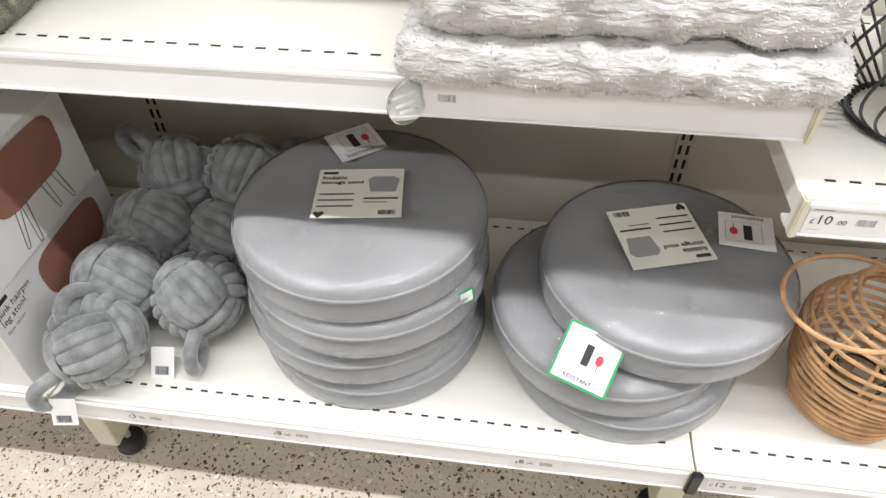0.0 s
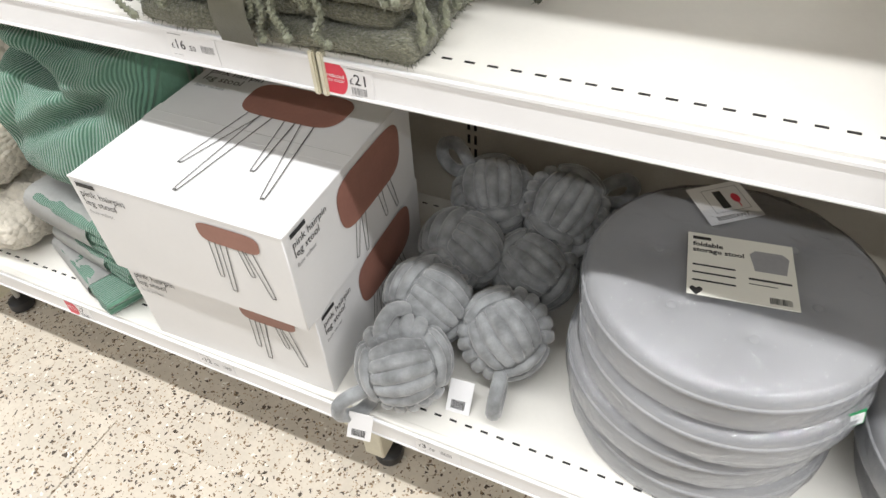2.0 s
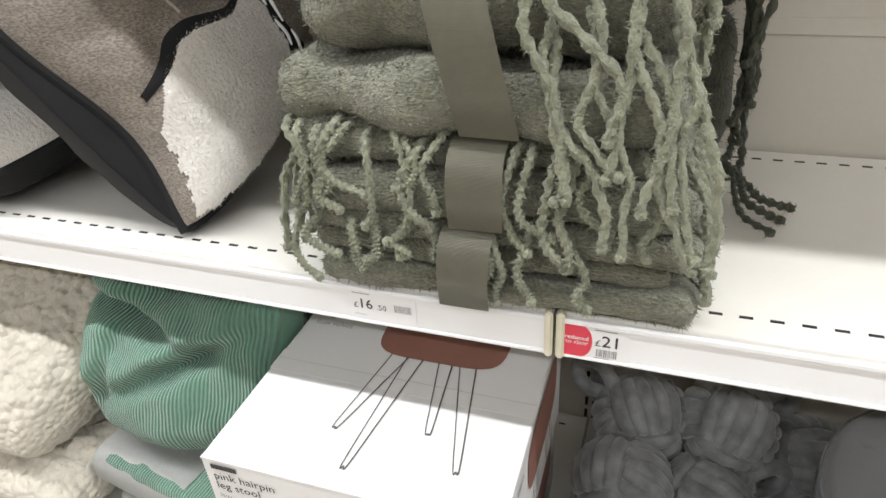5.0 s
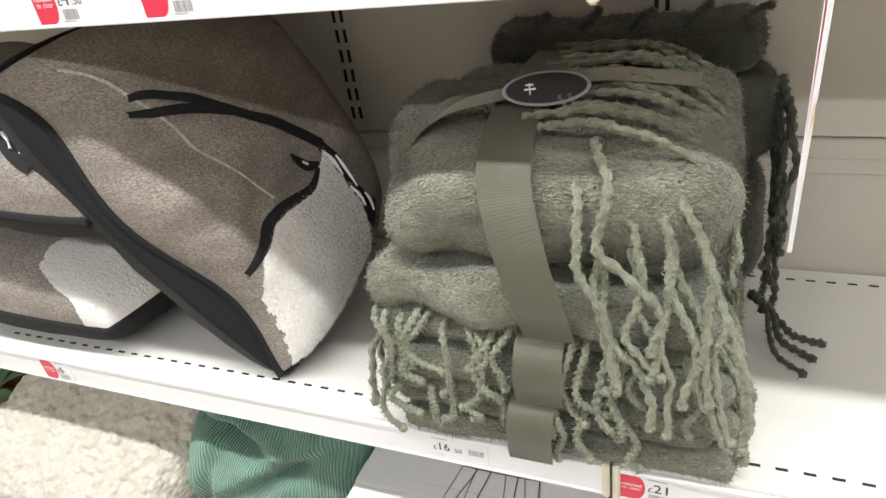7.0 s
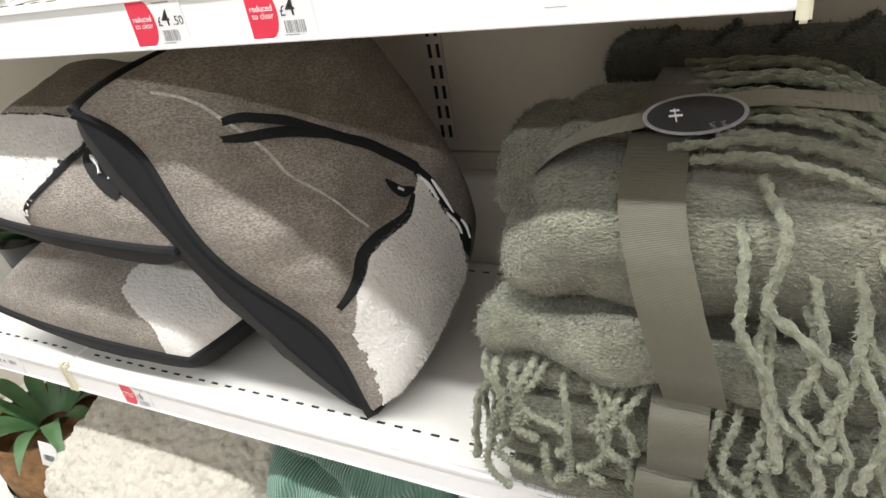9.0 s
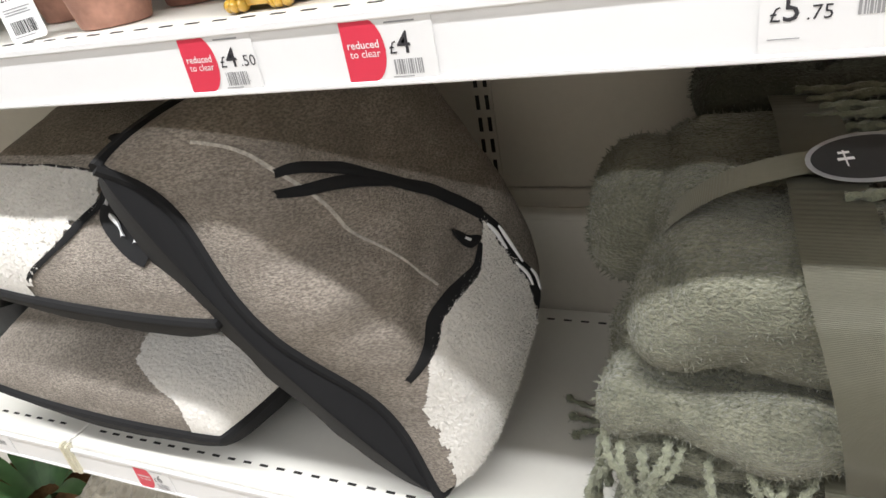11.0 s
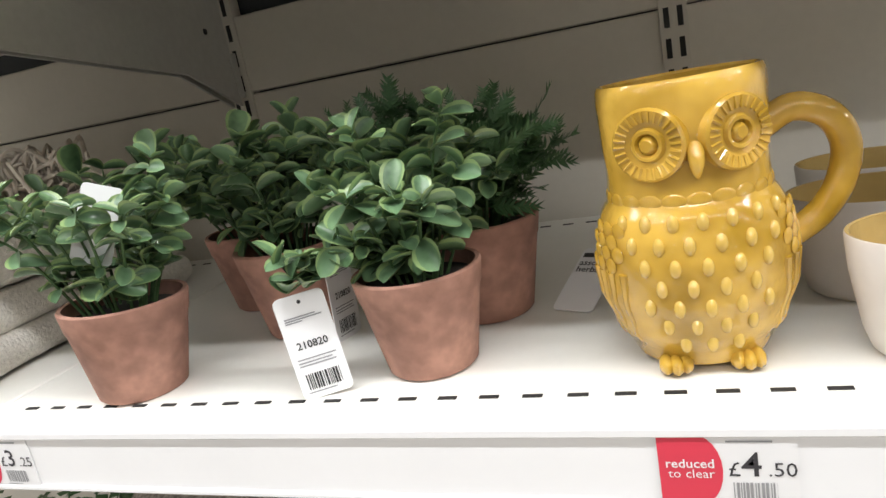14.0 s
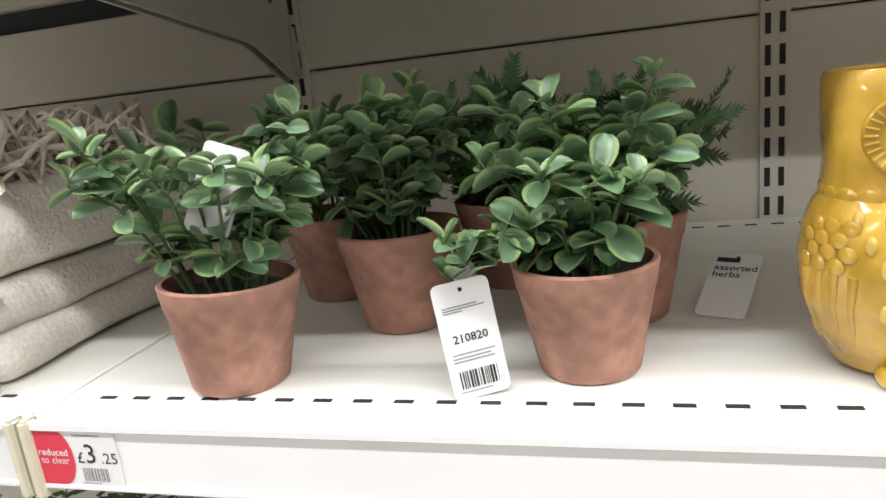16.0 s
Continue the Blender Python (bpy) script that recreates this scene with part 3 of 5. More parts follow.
def lid_mesh(seed):
    R, H = 0.184, 0.060
    buttons = [(0.098 * math.cos(a), 0.098 * math.sin(a)) for a in [radians(30 + 60 * k) for k in range(6)]] + [(0, 0)]

    def top(x, y):
        r = math.hypot(x, y) / R
        z = H + 0.014 * (1 - r ** 5)
        for bx, by in buttons:
            d = math.hypot(x - bx, y - by)
            z -= 0.010 * math.exp(-(d / 0.010) ** 2) + 0.007 * math.exp(-(d / 0.042) ** 2)
        z += 0.0016 * noise.noise(Vector((x * 16 + seed, y * 16, seed)))
        return z
    bm = bmesh.new()
    n, rings = 72, []
    prof = [(R * 0.97, 0.0, 0), (R * 0.995, 0.004, 0), (R, 0.012, 0), (R * 1.004, 0.03, 0), (R * 1.004, H - 0.020, 0), (R * 0.998, H - 0.012, 0), (R * 0.985, H - 0.005, 0), (R * 0.968, H - 0.0005, 0), (R * 0.948, H + 0.0025, 0)]
    for r, z, _ in prof:
        rings.append([bm.verts.new(((r + 0.0026 * noise.noise(Vector((math.cos(2 * math.pi * i / n) * 9, math.sin(2 * math.pi * i / n) * 9, z * 60 + seed)))) * math.cos(2 * math.pi * i / n), (r) * math.sin(2 * math.pi * i / n), z + (0.0016 * noise.noise(Vector((math.cos(2 * math.pi * i / n) * 8, math.sin(2 * math.pi * i / n) * 8, seed))) if z > 0.03 else 0))) for i in range(n)])
    for k in range(18):
        r = R * 0.925 * (1 - k / 18) + 0.002
        rings.append([bm.verts.new((r * math.cos(2 * math.pi * i / n), r * math.sin(2 * math.pi * i / n), top(r * math.cos(2 * math.pi * i / n), r * math.sin(2 * math.pi * i / n)))) for i in range(n)])
    for a, b in zip(rings, rings[1:]):
        for i in range(n):
            bm.faces.new((a[i], a[(i + 1) % n], b[(i + 1) % n], b[i]))
    bm.faces.new(rings[-1])
    bm.faces.new(rings[0][::-1])
    return mesh_of("cushion", bm, VELVET)


LIDS = [lid_mesh(s) for s in (1.0, 5.3, 9.1)]
seam_bm = tube([(0.1845 * math.cos(a), 0.1845 * math.sin(a), 0.0465) for a in [2 * math.pi * k / 72 for k in range(73)]], 0.0026, 6)
PIPING = mesh_of("piping", seam_bm, VELVET)
BUTTON = mesh_of("button", lathe([(0.007, 0), (0.006, 0.003), (0, 0.0045)], 12), VELVET)


def film_mesh(seed):
    n, prof = 96, [(0.1835, 0.004), (0.1875, 0.016), (0.1880, 0.032), (0.1872, 0.046), (0.1840, 0.0555), (0.1790, 0.0622), (0.1720, 0.0660), (0.160, 0.0690), (0.130, 0.0735), (0.100, 0.0760), (0.065, 0.0775), (0.030, 0.0780), (0.002, 0.0780)]

    def fn(u, v):
        k = v * (len(prof) - 1)
        i = min(int(k), len(prof) - 2)
        r, z = (prof[i][q] + (prof[i + 1][q] - prof[i][q]) * (k - i) for q in (0, 1))
        a = 2 * math.pi * u
        calm = min(1.0, max(0.12, (r - 0.11) / 0.05))
        w = calm * noise.noise(Vector((math.cos(a) * 14 + seed, math.sin(a) * 14, v * 5))) + 0.6 * calm * noise.noise(Vector((math.cos(a) * 40, math.sin(a) * 40 + seed, v * 9)))
        return Vector(((r + 0.0016 * w) * math.cos(a), (r + 0.0016 * w) * math.sin(a), z + 0.0012 * w + 0.0015))
    return mesh_of("film", grid(n, 36, fn, wrap=True), FILM)


FILMS = [film_mesh(s) for s in (2.0, 8.0)]


def stool_lid(x, y, z, turn, k, tilt=(0, 0)):
    s = thing("storage_stool_lid", "round grey buttoned velvet stool lid shrink-wrapped in film", "stool lid", pose(x, y, z, tilt[0], tilt[1], turn), "stool lids")
    part("cushion", LIDS[k % 3], None, s)
    part("piping", PIPING, None, s)
    part("film", FILMS[k % 2], None, s, "creased clear shrink film").visible_shadow = False
    for a in range(6):
        an = radians(30 + 60 * a)
        part("button", BUTTON, None, s, m=pose(0.098 * math.cos(an), 0.098 * math.sin(an), 0.059))
    return s


for k, (dx, dy, tn) in enumerate(((0.004, 0.004, 10), (-0.006, 0.0, 70), (0.006, -0.004, 140), (0, 0, 20))):
    stool_lid(-0.517 + dx, 0.855 + dy, 0.2785 + 0.0715 * k, tn, k)
stool_lid(-0.105, 0.852, 0.2785, 40, 1)
stool_lid(-0.130, 0.850, 0.350, 100, 2)
stool_lid(-0.062, 0.864, 0.424, 15, 0, (0, 1.0))
card("product_card", "cream printed card on the shrink-wrapped lid", "card", pose(-0.514, 0.848, 0.5745, -3, 0, 8), 0.125, 0.115, "info")
card("safety_card", "white printed safety card on the stool lid", "card", pose(-0.549, 0.976, 0.569, 3, 0, 38), 0.078, 0.072, "res")
card("product_card", "cream printed card lying turned on the lid", "card", pose(-0.077, 0.882, 0.510, -3, 0, 197), 0.125, 0.118, "info")
card("safety_card", "white printed safety card on the stool lid", "card", pose(0.053, 0.914, 0.503, 2, 2, 172), 0.078, 0.078, "res")
c3 = card("safety_card", "white safety card with a green edge taped on a lid side", "card", pose(-0.178, 0.688, 0.452, 38, 6, -20) @ Matrix.Scale(0.86, 4), 0.086, 0.088, "res")
part("green_edge", box(-0.047, 0.047, -0.048, 0.048, -0.0012, -0.0002), GREENP, c3, "green edge", smooth=False)
c4 = thing("safety_card", "small corner of a green-edged card between lids", "card", pose(-0.349, 0.762, 0.470, 75, 0, 42))
part("sheet", box(-0.010, 0.010, -0.008, 0.008, 0, 0.001), PAPER, c4, smooth=False)
part("green_edge", box(-0.013, 0.013, -0.011, 0.011, -0.0015, -0.0003), GREENP, c4, "green edge", smooth=False)


# ---- knotted ball door stops ----
def ball_mesh(R, seed):
    bm = bmesh.new()
    n = 30
    frames = [((1, 0, 0), (0, 1, 0)), ((-1, 0, 0), (0, 1, 0)), ((0, 1, 0), (0, 0, 1)), ((0, -1, 0), (0, 0, 1)), ((0, 0, 1), (1, 0, 0)), ((0, 0, -1), (1, 0, 0))]
    for nrm, s in frames:
        nrm, s = Vector(nrm), Vector(s)
        t = nrm.cross(s)

        def fn(u, v):
            a, b = 2 * u - 1, 2 * v - 1
            a2 = math.tan(a * math.pi / 4)
            b2 = math.tan(b * math.pi / 4)
            d = (nrm + s * a2 + t * b2).normalized()
            strip = (a * 0.5 + 0.5) * 5 + 0.10 * noise.noise(d * 3 + Vector((seed, 0, 0)))
            f = strip - math.floor(strip)
            ridge = math.sqrt(max(0, 1 - (2 * f - 1) ** 2))
            edge = max(0.0, (abs(b) - 0.78) / 0.22)
            r = R * (0.885 + 0.125 * ridge ** 0.8 * (1 - 0.75 * edge ** 2) - 0.05 * edge ** 3 + 0.03 * (1 - abs(b)))
            r += 0.0012 * noise.noise(d * 20 + Vector((seed, 0, 0)))
            return d * r
        grid(n, 16, fn, bm)
    bmesh.ops.remove_doubles(bm, verts=bm.verts[:], dist=0.0004)
    core = bmesh.new()
    bmesh.ops.create_icosphere(core, subdivisions=3, radius=R * 0.925)
    merge(bm, core)
    return mesh_of("knot", bm, BALLV)


BALLS = [ball_mesh(0.074, s) for s in (0.0, 3.3, 7.7)]
LOOP = mesh_of("loop", tube(smooth_path([(0.0, 0, 0.060), (-0.022, 0, 0.082), (-0.024, 0.004, 0.112), (0, 0.006, 0.126), (0.024, 0.004, 0.110), (0.020, 0, 0.080), (0.004, 0, 0.060)], 5), 0.0115, 10), BALLV)
TAG = mesh_of("tag", box(-0.019, 0.019, -0.0005, 0.0005, -0.052, 0.0), PAPER, False)
TAGCODE = mesh_of("tag_print", barcode(-0.012, 0.010, -0.046, -0.032, -0.001, seed=3), INK, False)


def door_stop(x, y, z, face, spin, loop, k, tag=None):
    """face: where the banded front looks; loop: the way in which its strap points."""
    q = Vector(face).to_track_quat("Z", "Y").to_matrix().to_4x4()
    d = thing("door_stop", "grey plush knotted ball door stop with a loop", "door stop", Matrix.Translation((x, y, z)) @ q @ pose(0, 0, 0, 0, 0, spin), "door stops")
    inv = d.matrix_world.inverted()
    part("knot", BALLS[k % 3], None, d)
    lq = Vector(loop).to_track_quat("Z", "X").to_matrix().to_4x4()
    part("loop", LOOP, None, d, m=inv @ Matrix.Translation((x, y, z)) @ lq)
    if tag:
        t = part("tag", TAG, None, d, "white swing tag", inv @ tag)
        part("tag_print", TAGCODE, None, t)


door_stop(-0.925, 0.705, 0.350, (0.35, -0.7, 0.6), 100, (-0.5, -0.75, -0.42), 0, pose(-0.962, 0.625, 0.300, -18, 8, 12))
door_stop(-0.803, 0.815, 0.350, (0.2, -0.6, 0.75), 35, (0.25, -0.92, -0.35), 1, pose(-0.838, 0.728, 0.318, -40, 0, 5))
door_stop(-0.935, 0.815, 0.368, (0.6, -0.3, 0.75), 20, (-0.1, -0.8, 0.35), 2)
door_stop(-0.925, 0.930, 0.385, (0.65, -0.2, 0.7), 15, (-0.2, -0.85, 0.15), 0)
door_stop(-0.805, 0.960, 0.352, (0.1, -0.6, 0.8), 60, (0.8, 0.5, 0.2), 1)
door_stop(-0.910, 1.040, 0.420, (0.1, -0.4, 0.9), 10, (-0.75, 0.1, 0.55), 2)
door_stop(-0.785, 1.050, 0.425, (0.2, -0.6, 0.75), 150, (0.7, 0.6, 0.1), 0)
door_stop(-0.660, 1.075, 0.352, (0.2, -0.6, 0.75), 80, (0.7, 0.6, 0.1), 1)
door_stop(-0.905, 1.075, 0.352, (0.2, -0.6, 0.75), 40, (-0.7, 0.6, 0.1), 2)
door_stop(-0.775, 1.085, 0.352, (0.2, -0.6, 0.75), 10, (0.7, 0.6, 0.1), 0)


# ---- hairpin stool cartons ----
def stool_print(parent, m, w, h, legs, belly=0.0):
    """A picture of the stool: the padded seat, w wide and h high from its lower edge at z = 0, and its four hairpin legs."""
    bm = bmesh.new()
    pts = []
    for k in range(48):
        a = 2 * math.pi * (k + 0.5) / 48
        ca, sa = math.cos(a), math.sin(a)
        px = 0.5 * math.copysign(abs(ca) ** 0.38, ca)
        q = 0.5 + 0.5 * math.copysign(abs(sa) ** 0.5, sa)
        px *= 0.86 + 0.14 * math.sin(math.pi * min(1, 0.1 + 0.62 * q)) + belly * (q - 0.5)
        pts.append((px * w, 0, q * h))
    bm.faces.new([bm.verts.new(p) for p in pts])
    part("seat_picture", bm, TAUPE, parent, "dusty pink seat picture", m, smooth=False)
    for x0, x1, fx, fz in legs:
        a, b, f = Vector((x0, -0.0003, 0.002)), Vector((x1, -0.0003, 0.002)), Vector((fx, -0.0003, fz))
        d = (f - (a + b) / 2).normalized()
        s = Vector((-d.z, 0, d.x)) * 0.0035
        if s.x > 0:
            s = -s
        P = smooth_path([a, a.lerp(f + s, 0.5), f + s - d * 0.003, f, f - s - d * 0.003, b.lerp(f - s, 0.5), b], 5)
        part("leg_picture", tube(P, 0.0009, 4), WIREINK, parent, "thin grey hairpin leg line", m @ Matrix.Diagonal((1, 0.15, 1, 1)), smooth=False)


def box_words(parent, m, s):
    bm = text_bm("pink hairpin", s)
    merge(bm, text_bm("leg stool", s), pose(0, 0, -s * 0.95))
    part("lettering", bm, INK, parent, "black lettering", m, smooth=False)
    part("small_lettering", text_bm("faux velvet", s * 0.6), GREYINK, parent, "", m @ pose(0, 0, -s * 1.9), smooth=False)
    part("brand_shape", plate(0, s * 2.0, s * 1.0, s * 1.45), INK, parent, "black brand shape", m, smooth=False)


def carton(x, y, z, turn, w=0.352, d=0.345, h=0.178):
    c = thing("stool_carton", "white printed carton of a pink hairpin leg stool", "box", pose(x, y, z, 0, 0, turn), "stool cartons")
    part("carton", box(-w / 2, w / 2, 0, d, 0, h, 0.0015), BOXW, c)
    part("flap", box(-w / 2 + 0.001, w / 2 + 0.0006, -0.0006, 0.004, h - 0.003, h + 0.0006), BOXW, c, smooth=False)
    part("tape", box(-w / 2 - 0.0004, w / 2 + 0.0004, d * 0.5 - 0.02, d * 0.5 + 0.02, h, h + 0.0004), BOXW, c, "clear tape over the flaps", smooth=False)
    part("flap_gap", box(-w / 2 + 0.002, w / 2 - 0.002, d * 0.505, d * 0.508, h + 0.0004, h + 0.0007), SILVERC, c, smooth=False)
    stool_print(c, pose(0.088, -0.0012, 0.132), 0.098, 0.034, ((-0.036, -0.026, -0.036, -0.066), (-0.018, -0.008, -0.022, -0.090), (0.010, 0.018, 0.022, -0.046), (0.022, 0.034, 0.046, -0.080)))
    box_words(c, pose(-w / 2 + 0.012, -0.0012, h - 0.031), 0.017)
    stool_print(c, pose(0.032, 0.215, h + 0.0012, -90), 0.178, 0.085, ((-0.060, -0.036, -0.077, -0.134), (-0.038, -0.016, -0.042, -0.184), (0.006, 0.024, 0.032, -0.116), (0.034, 0.056, 0.079, -0.159)))
    box_words(c, pose(-w / 2 + 0.015, d - 0.05, h + 0.0012, -90), 0.022)
    stool_print(c, pose(w / 2 + 0.0012, 0.210, 0.073, 0, 0, 90), 0.185, 0.092, ((-0.056, -0.044, -0.066, -0.060), (-0.040, -0.028, -0.038, -0.069), (0.012, 0.024, 0.030, -0.054), (0.040, 0.052, 0.066, -0.062)))
    box_words(c, pose(w / 2 + 0.0012, 0.014, h - 0.031, 0, 0, 90), 0.017)
    return c


carton(-1.205, 0.648, 0.2785, 1.5)
carton(-1.203, 0.632, 0.4578, 0.5)


# ---- soft cushions ----
class Pillow:
    """A stuffed cushion spanned by four corners, counted round its face; its face lies on the side of the normal."""

    def __init__(self, a, b, c, d, thick, seed=0.0, wrinkle=0.006, wscale=9.0, fine=0.0, fscale=60.0, power=0.42, pinch=0.07, creases=(), inset=0.0):
        self.p = [Vector(v) for v in (a, b, c, d)]
        self.t, self.seed, self.wr, self.ws, self.fine, self.fs, self.pow, self.pinch, self.cr, self.inset = thick, seed, wrinkle, wscale, fine, fscale, power, pinch, creases, inset
        self.n = (self.p[1] - self.p[0]).cross(self.p[3] - self.p[0]).normalized()

    def at(self, u, v, side=1, lift=0.0):
        bu, bv = 2 * u - 1, 2 * v - 1
        # the corners are rounded off
        k = 1 - self.pinch * bu * bu * bv * bv
        uu, vv = 0.5 + 0.5 * bu * k, 0.5 + 0.5 * bv * k
        if side > 0 and self.inset:
            # the front cover is drawn in along its first edge
            e = self.inset * (1 - bu ** 4) * (1 + 0.45 * math.sin(9 * u + 1.0))
            vv = e + vv * (1 - e)
        a, b, c, d = self.p
        base = a * (1 - uu) * (1 - vv) + b * uu * (1 - vv) + c * uu * vv + d * (1 - uu) * vv
        h = max(0.0, (1 - bu ** 4) * (1 - bv ** 4)) ** self.pow
        q = base + Vector((self.seed, self.seed * 1.7, side))
        w = self.wr * noise.noise(q * self.ws) * min(1, 2.5 * h) + 0.5 * self.wr * noise.noise(q * self.ws * 2.7) * h
        w += self.fine * noise.noise(q * self.fs) * min(1, 3 * h)
        for cu_, cv_, du, dv, deep, wide in self.cr:
            du, dv = du / math.hypot(du, dv), dv / math.hypot(du, dv)
            along, across = (u - cu_) * du + (v - cv_) * dv, (v - cv_) * du - (u - cu_) * dv
            w -= deep * h * math.exp(-(across / wide) ** 2 - (along / 0.30) ** 2) - 0.6 * deep * h * math.exp(-((across - 2 * wide) / (1.6 * wide)) ** 2 - (along / 0.32) ** 2)
        return base + self.n * (side * self.t / 2 * h + w + lift * side)

    def face(self, side=1, n=48, mi=None):
        return grid(n, n, (lambda u, v: self.at(u, v, 1)) if side > 0 else (lambda u, v: self.at(1 - u, v, -1)), mi=mi)

    def edge(self, r, n=28):
        pts = [self.at(k / n, 0, 1) for k in range(n)] + [self.at(1, k / n, 1) for k in range(n)] + [self.at(1 - k / n, 1, 1) for k in range(n)] + [self.at(0, 1 - k / n, 1) for k in range(n + 1)]
        return tube(pts, r, 8)

    def band(self, pts, w, lift=0.0012, n=14, taper=None):
        """A sewn-on band that follows the face along (u, v) points."""
        path = smooth_path([(u, v, 0) for u, v in pts], n)
        last = len(path) - 1

        def fn(s, t):
            k = min(last, int(round(s * last)))
            d = (path[min(k + 1, last)] - path[max(k - 1, 0)]).normalized()
            o = Vector((-d.y, d.x, 0)) * w * (t - 0.5) * (taper(s) if taper else 1)
            q = path[k] + o
            return self.at(min(0.995, max(0.005, q.x)), min(0.995, max(0.005, q.y)), 1, lift + 0.0022 * (1 - (2 * t - 1) ** 2))
        return grid(last, 3, fn)

    def patch(self, inside, n=190, lift=0.004, ragged=0.012):
        """The part of the face for which inside(u, v) holds, raised like pile fabric."""
        bm = bmesh.new()
        V = {}

        def vert(i, j):
            if (i, j) not in V:
                V[i, j] = bm.verts.new(self.at(i / n, j / n, 1, lift + 0.0015 * noise.noise(Vector((i * 0.5, j * 0.5, self.seed)))))
            return V[i, j]
        for i in range(n):
            for j in range(n):
                u, v = (i + 0.5) / n, (j + 0.5) / n
                k = ragged * noise.noise(Vector((u * 40, v * 40, self.seed)))
                if inside(u + k, v - k):
                    bm.faces.new((vert(i, j), vert(i + 1, j), vert(i + 1, j + 1), vert(i, j + 1)))
        return bm


def linen_cushion(pil, label):
    c = thing("cushion", label, "cushion", None, "linen cushions")
    part("front_cover", pil.face(1, 60), LINEN, c, "grey-brown linen front")
    part("back_cover", pil.face(-1, 40), BLACKF, c, "black cotton back")
    part("piping", pil.edge(0.0065), BLACKF, c, "black piped edge")
    return c


# leaning cushion: from its high corner along the lower edge to the tip on the shelf
p1 = Pillow((-1.682, 0.688, 1.284), (-1.428, 0.757, 0.816), (-1.405, 1.065, 0.955), (-1.61, 1.10, 1.29), 0.19, 1.0, 0.010, 10, pinch=0.10,
            creases=((0.12, 0.08, 1, 0.6, 0.010, 0.04), (0.35, 0.10, 0.3, 1, 0.009, 0.03), (0.55, 0.10, 0.3, 1, 0.009, 0.03), (0.68, 0.10, -0.6, 1, 0.010, 0.03)), inset=0.085)
cu = linen_cushion(p1, "grey linen cushion with black appliqué bird leaning on others")
part("side_band", grid(60, 8, lambda u, v: p1.at(u, 0, 1).lerp(p1.at(u, 0, -1), v) + Vector((-0.005, -0.012, -0.008)) * (0.2 + 0.8 * u) * math.sin(math.pi * v) * (1 - (2 * u - 1) ** 4)), BLACKF, cu, "black side band")
CHEEK = ((0.0, 0.80), (0.045, 0.755), (0.085, 0.71), (0.135, 0.675), (0.21, 0.648), (0.29, 0.645), (0.47, 0.67), (0.555, 0.655), (0.65, 0.61))
part("fleece_patch", fuzz(p1.patch(lambda u, v: 0.025 < v < 0.635 and u < 0.985 and u > steps(v, CHEEK)), 5000, 0.005, 1), FLEECE, cu, "cream fleece patch")
part("applique_band", p1.band([(0.70, 0.04), (0.675, 0.135), (0.645, 0.21), (0.642, 0.29), (0.657, 0.38), (0.67, 0.47), (0.65, 0.555)], 0.026, 0.004, taper=lambda q: 0.25 + 1.0 * math.sin(math.pi * min(1, 0.15 + 0.75 * q))), BLACKF, cu, "black appliqué outline")
part("antler", p1.band([(0.22, 0.16), (0.24, 0.215), (0.295, 0.33), (0.385, 0.445), (0.49, 0.565), (0.615, 0.655)], 0.046, 0.002, taper=lambda q: 0.35 + 0.65 * q), BLACKF, cu, "black appliqué band")
part("antler", p1.band([(0.25, 0.13), (0.28, 0.20), (0.315, 0.305), (0.37, 0.425)], 0.034, 0.002, taper=lambda q: 0.5 + 0.5 * q), BLACKF, cu, "black appliqué band")
part("eye_patch", p1.band([(0.56, 0.495), (0.59, 0.505), (0.62, 0.525), (0.64, 0.575)], 0.034, 0.004, taper=lambda q: 0.25 + math.sin(math.pi * q)), BLACKF, cu, "black appliqué eye")
part("eye_glint", p1.band([(0.598, 0.508), (0.616, 0.522)], 0.010, 0.008), STRIP, cu, "white stitched glint")
part("beak_patch", p1.band([(0.61, 0.640), (0.70, 0.648), (0.80, 0.65), (0.86, 0.67), (0.90, 0.70)], 0.075, 0.003, taper=lambda q: 0.6 + 0.6 * q), BLACKF, cu, "black appliqué patch")
for a, b, c_, d in ((0.63, 0.620, 0.72, 0.626), (0.66, 0.650, 0.78, 0.652), (0.76, 0.620, 0.84, 0.634), (0.81, 0.664, 0.88, 0.680)):
    part("stitching", p1.band([(a, b), ((a + c_) / 2, (b + d) / 2 + 0.006), (c_, d)], 0.014, 0.008, taper=lambda q: 0.3 + math.sin(math.pi * q)), STRIP, cu, "white stitched streak")
part("pale_stripe", p1.band([(0.08, 0.105), (0.155, 0.145), (0.21, 0.165), (0.32, 0.22), (0.465, 0.275), (0.61, 0.315)], 0.009, 0.0002), PALEYARN, cu, "thin pale woven line")

p2 = Pillow((-2.03, 0.715, 1.12), (-1.592, 0.712, 1.090), (-1.66, 1.0, 1.18), (-2.06, 1.02, 1.21), 0.16, 4.0, 0.009, 9, creases=((0.62, 0.1, 0.2, 1, 0.006, 0.03),))
cu = linen_cushion(p2, "grey linen cushion with cream fleece and black stripe")
BREAST = ((0.0, 0.43), (0.05, 0.51), (0.10, 0.58), (0.245, 0.645), (0.38, 0.60))
part("fleece_patch", fuzz(p2.patch(lambda u, v: v < 0.38 and u < steps(v, BREAST)), 5000, 0.005, 2), FLEECE, cu, "cream fleece patch")
part("applique_band", p2.band([(0.44, 0.01), (0.58, 0.10), (0.645, 0.245), (0.665, 0.34)], 0.026, 0.003, taper=lambda q: 0.35 + 0.9 * q), BLACKF, cu, "black appliqué band")
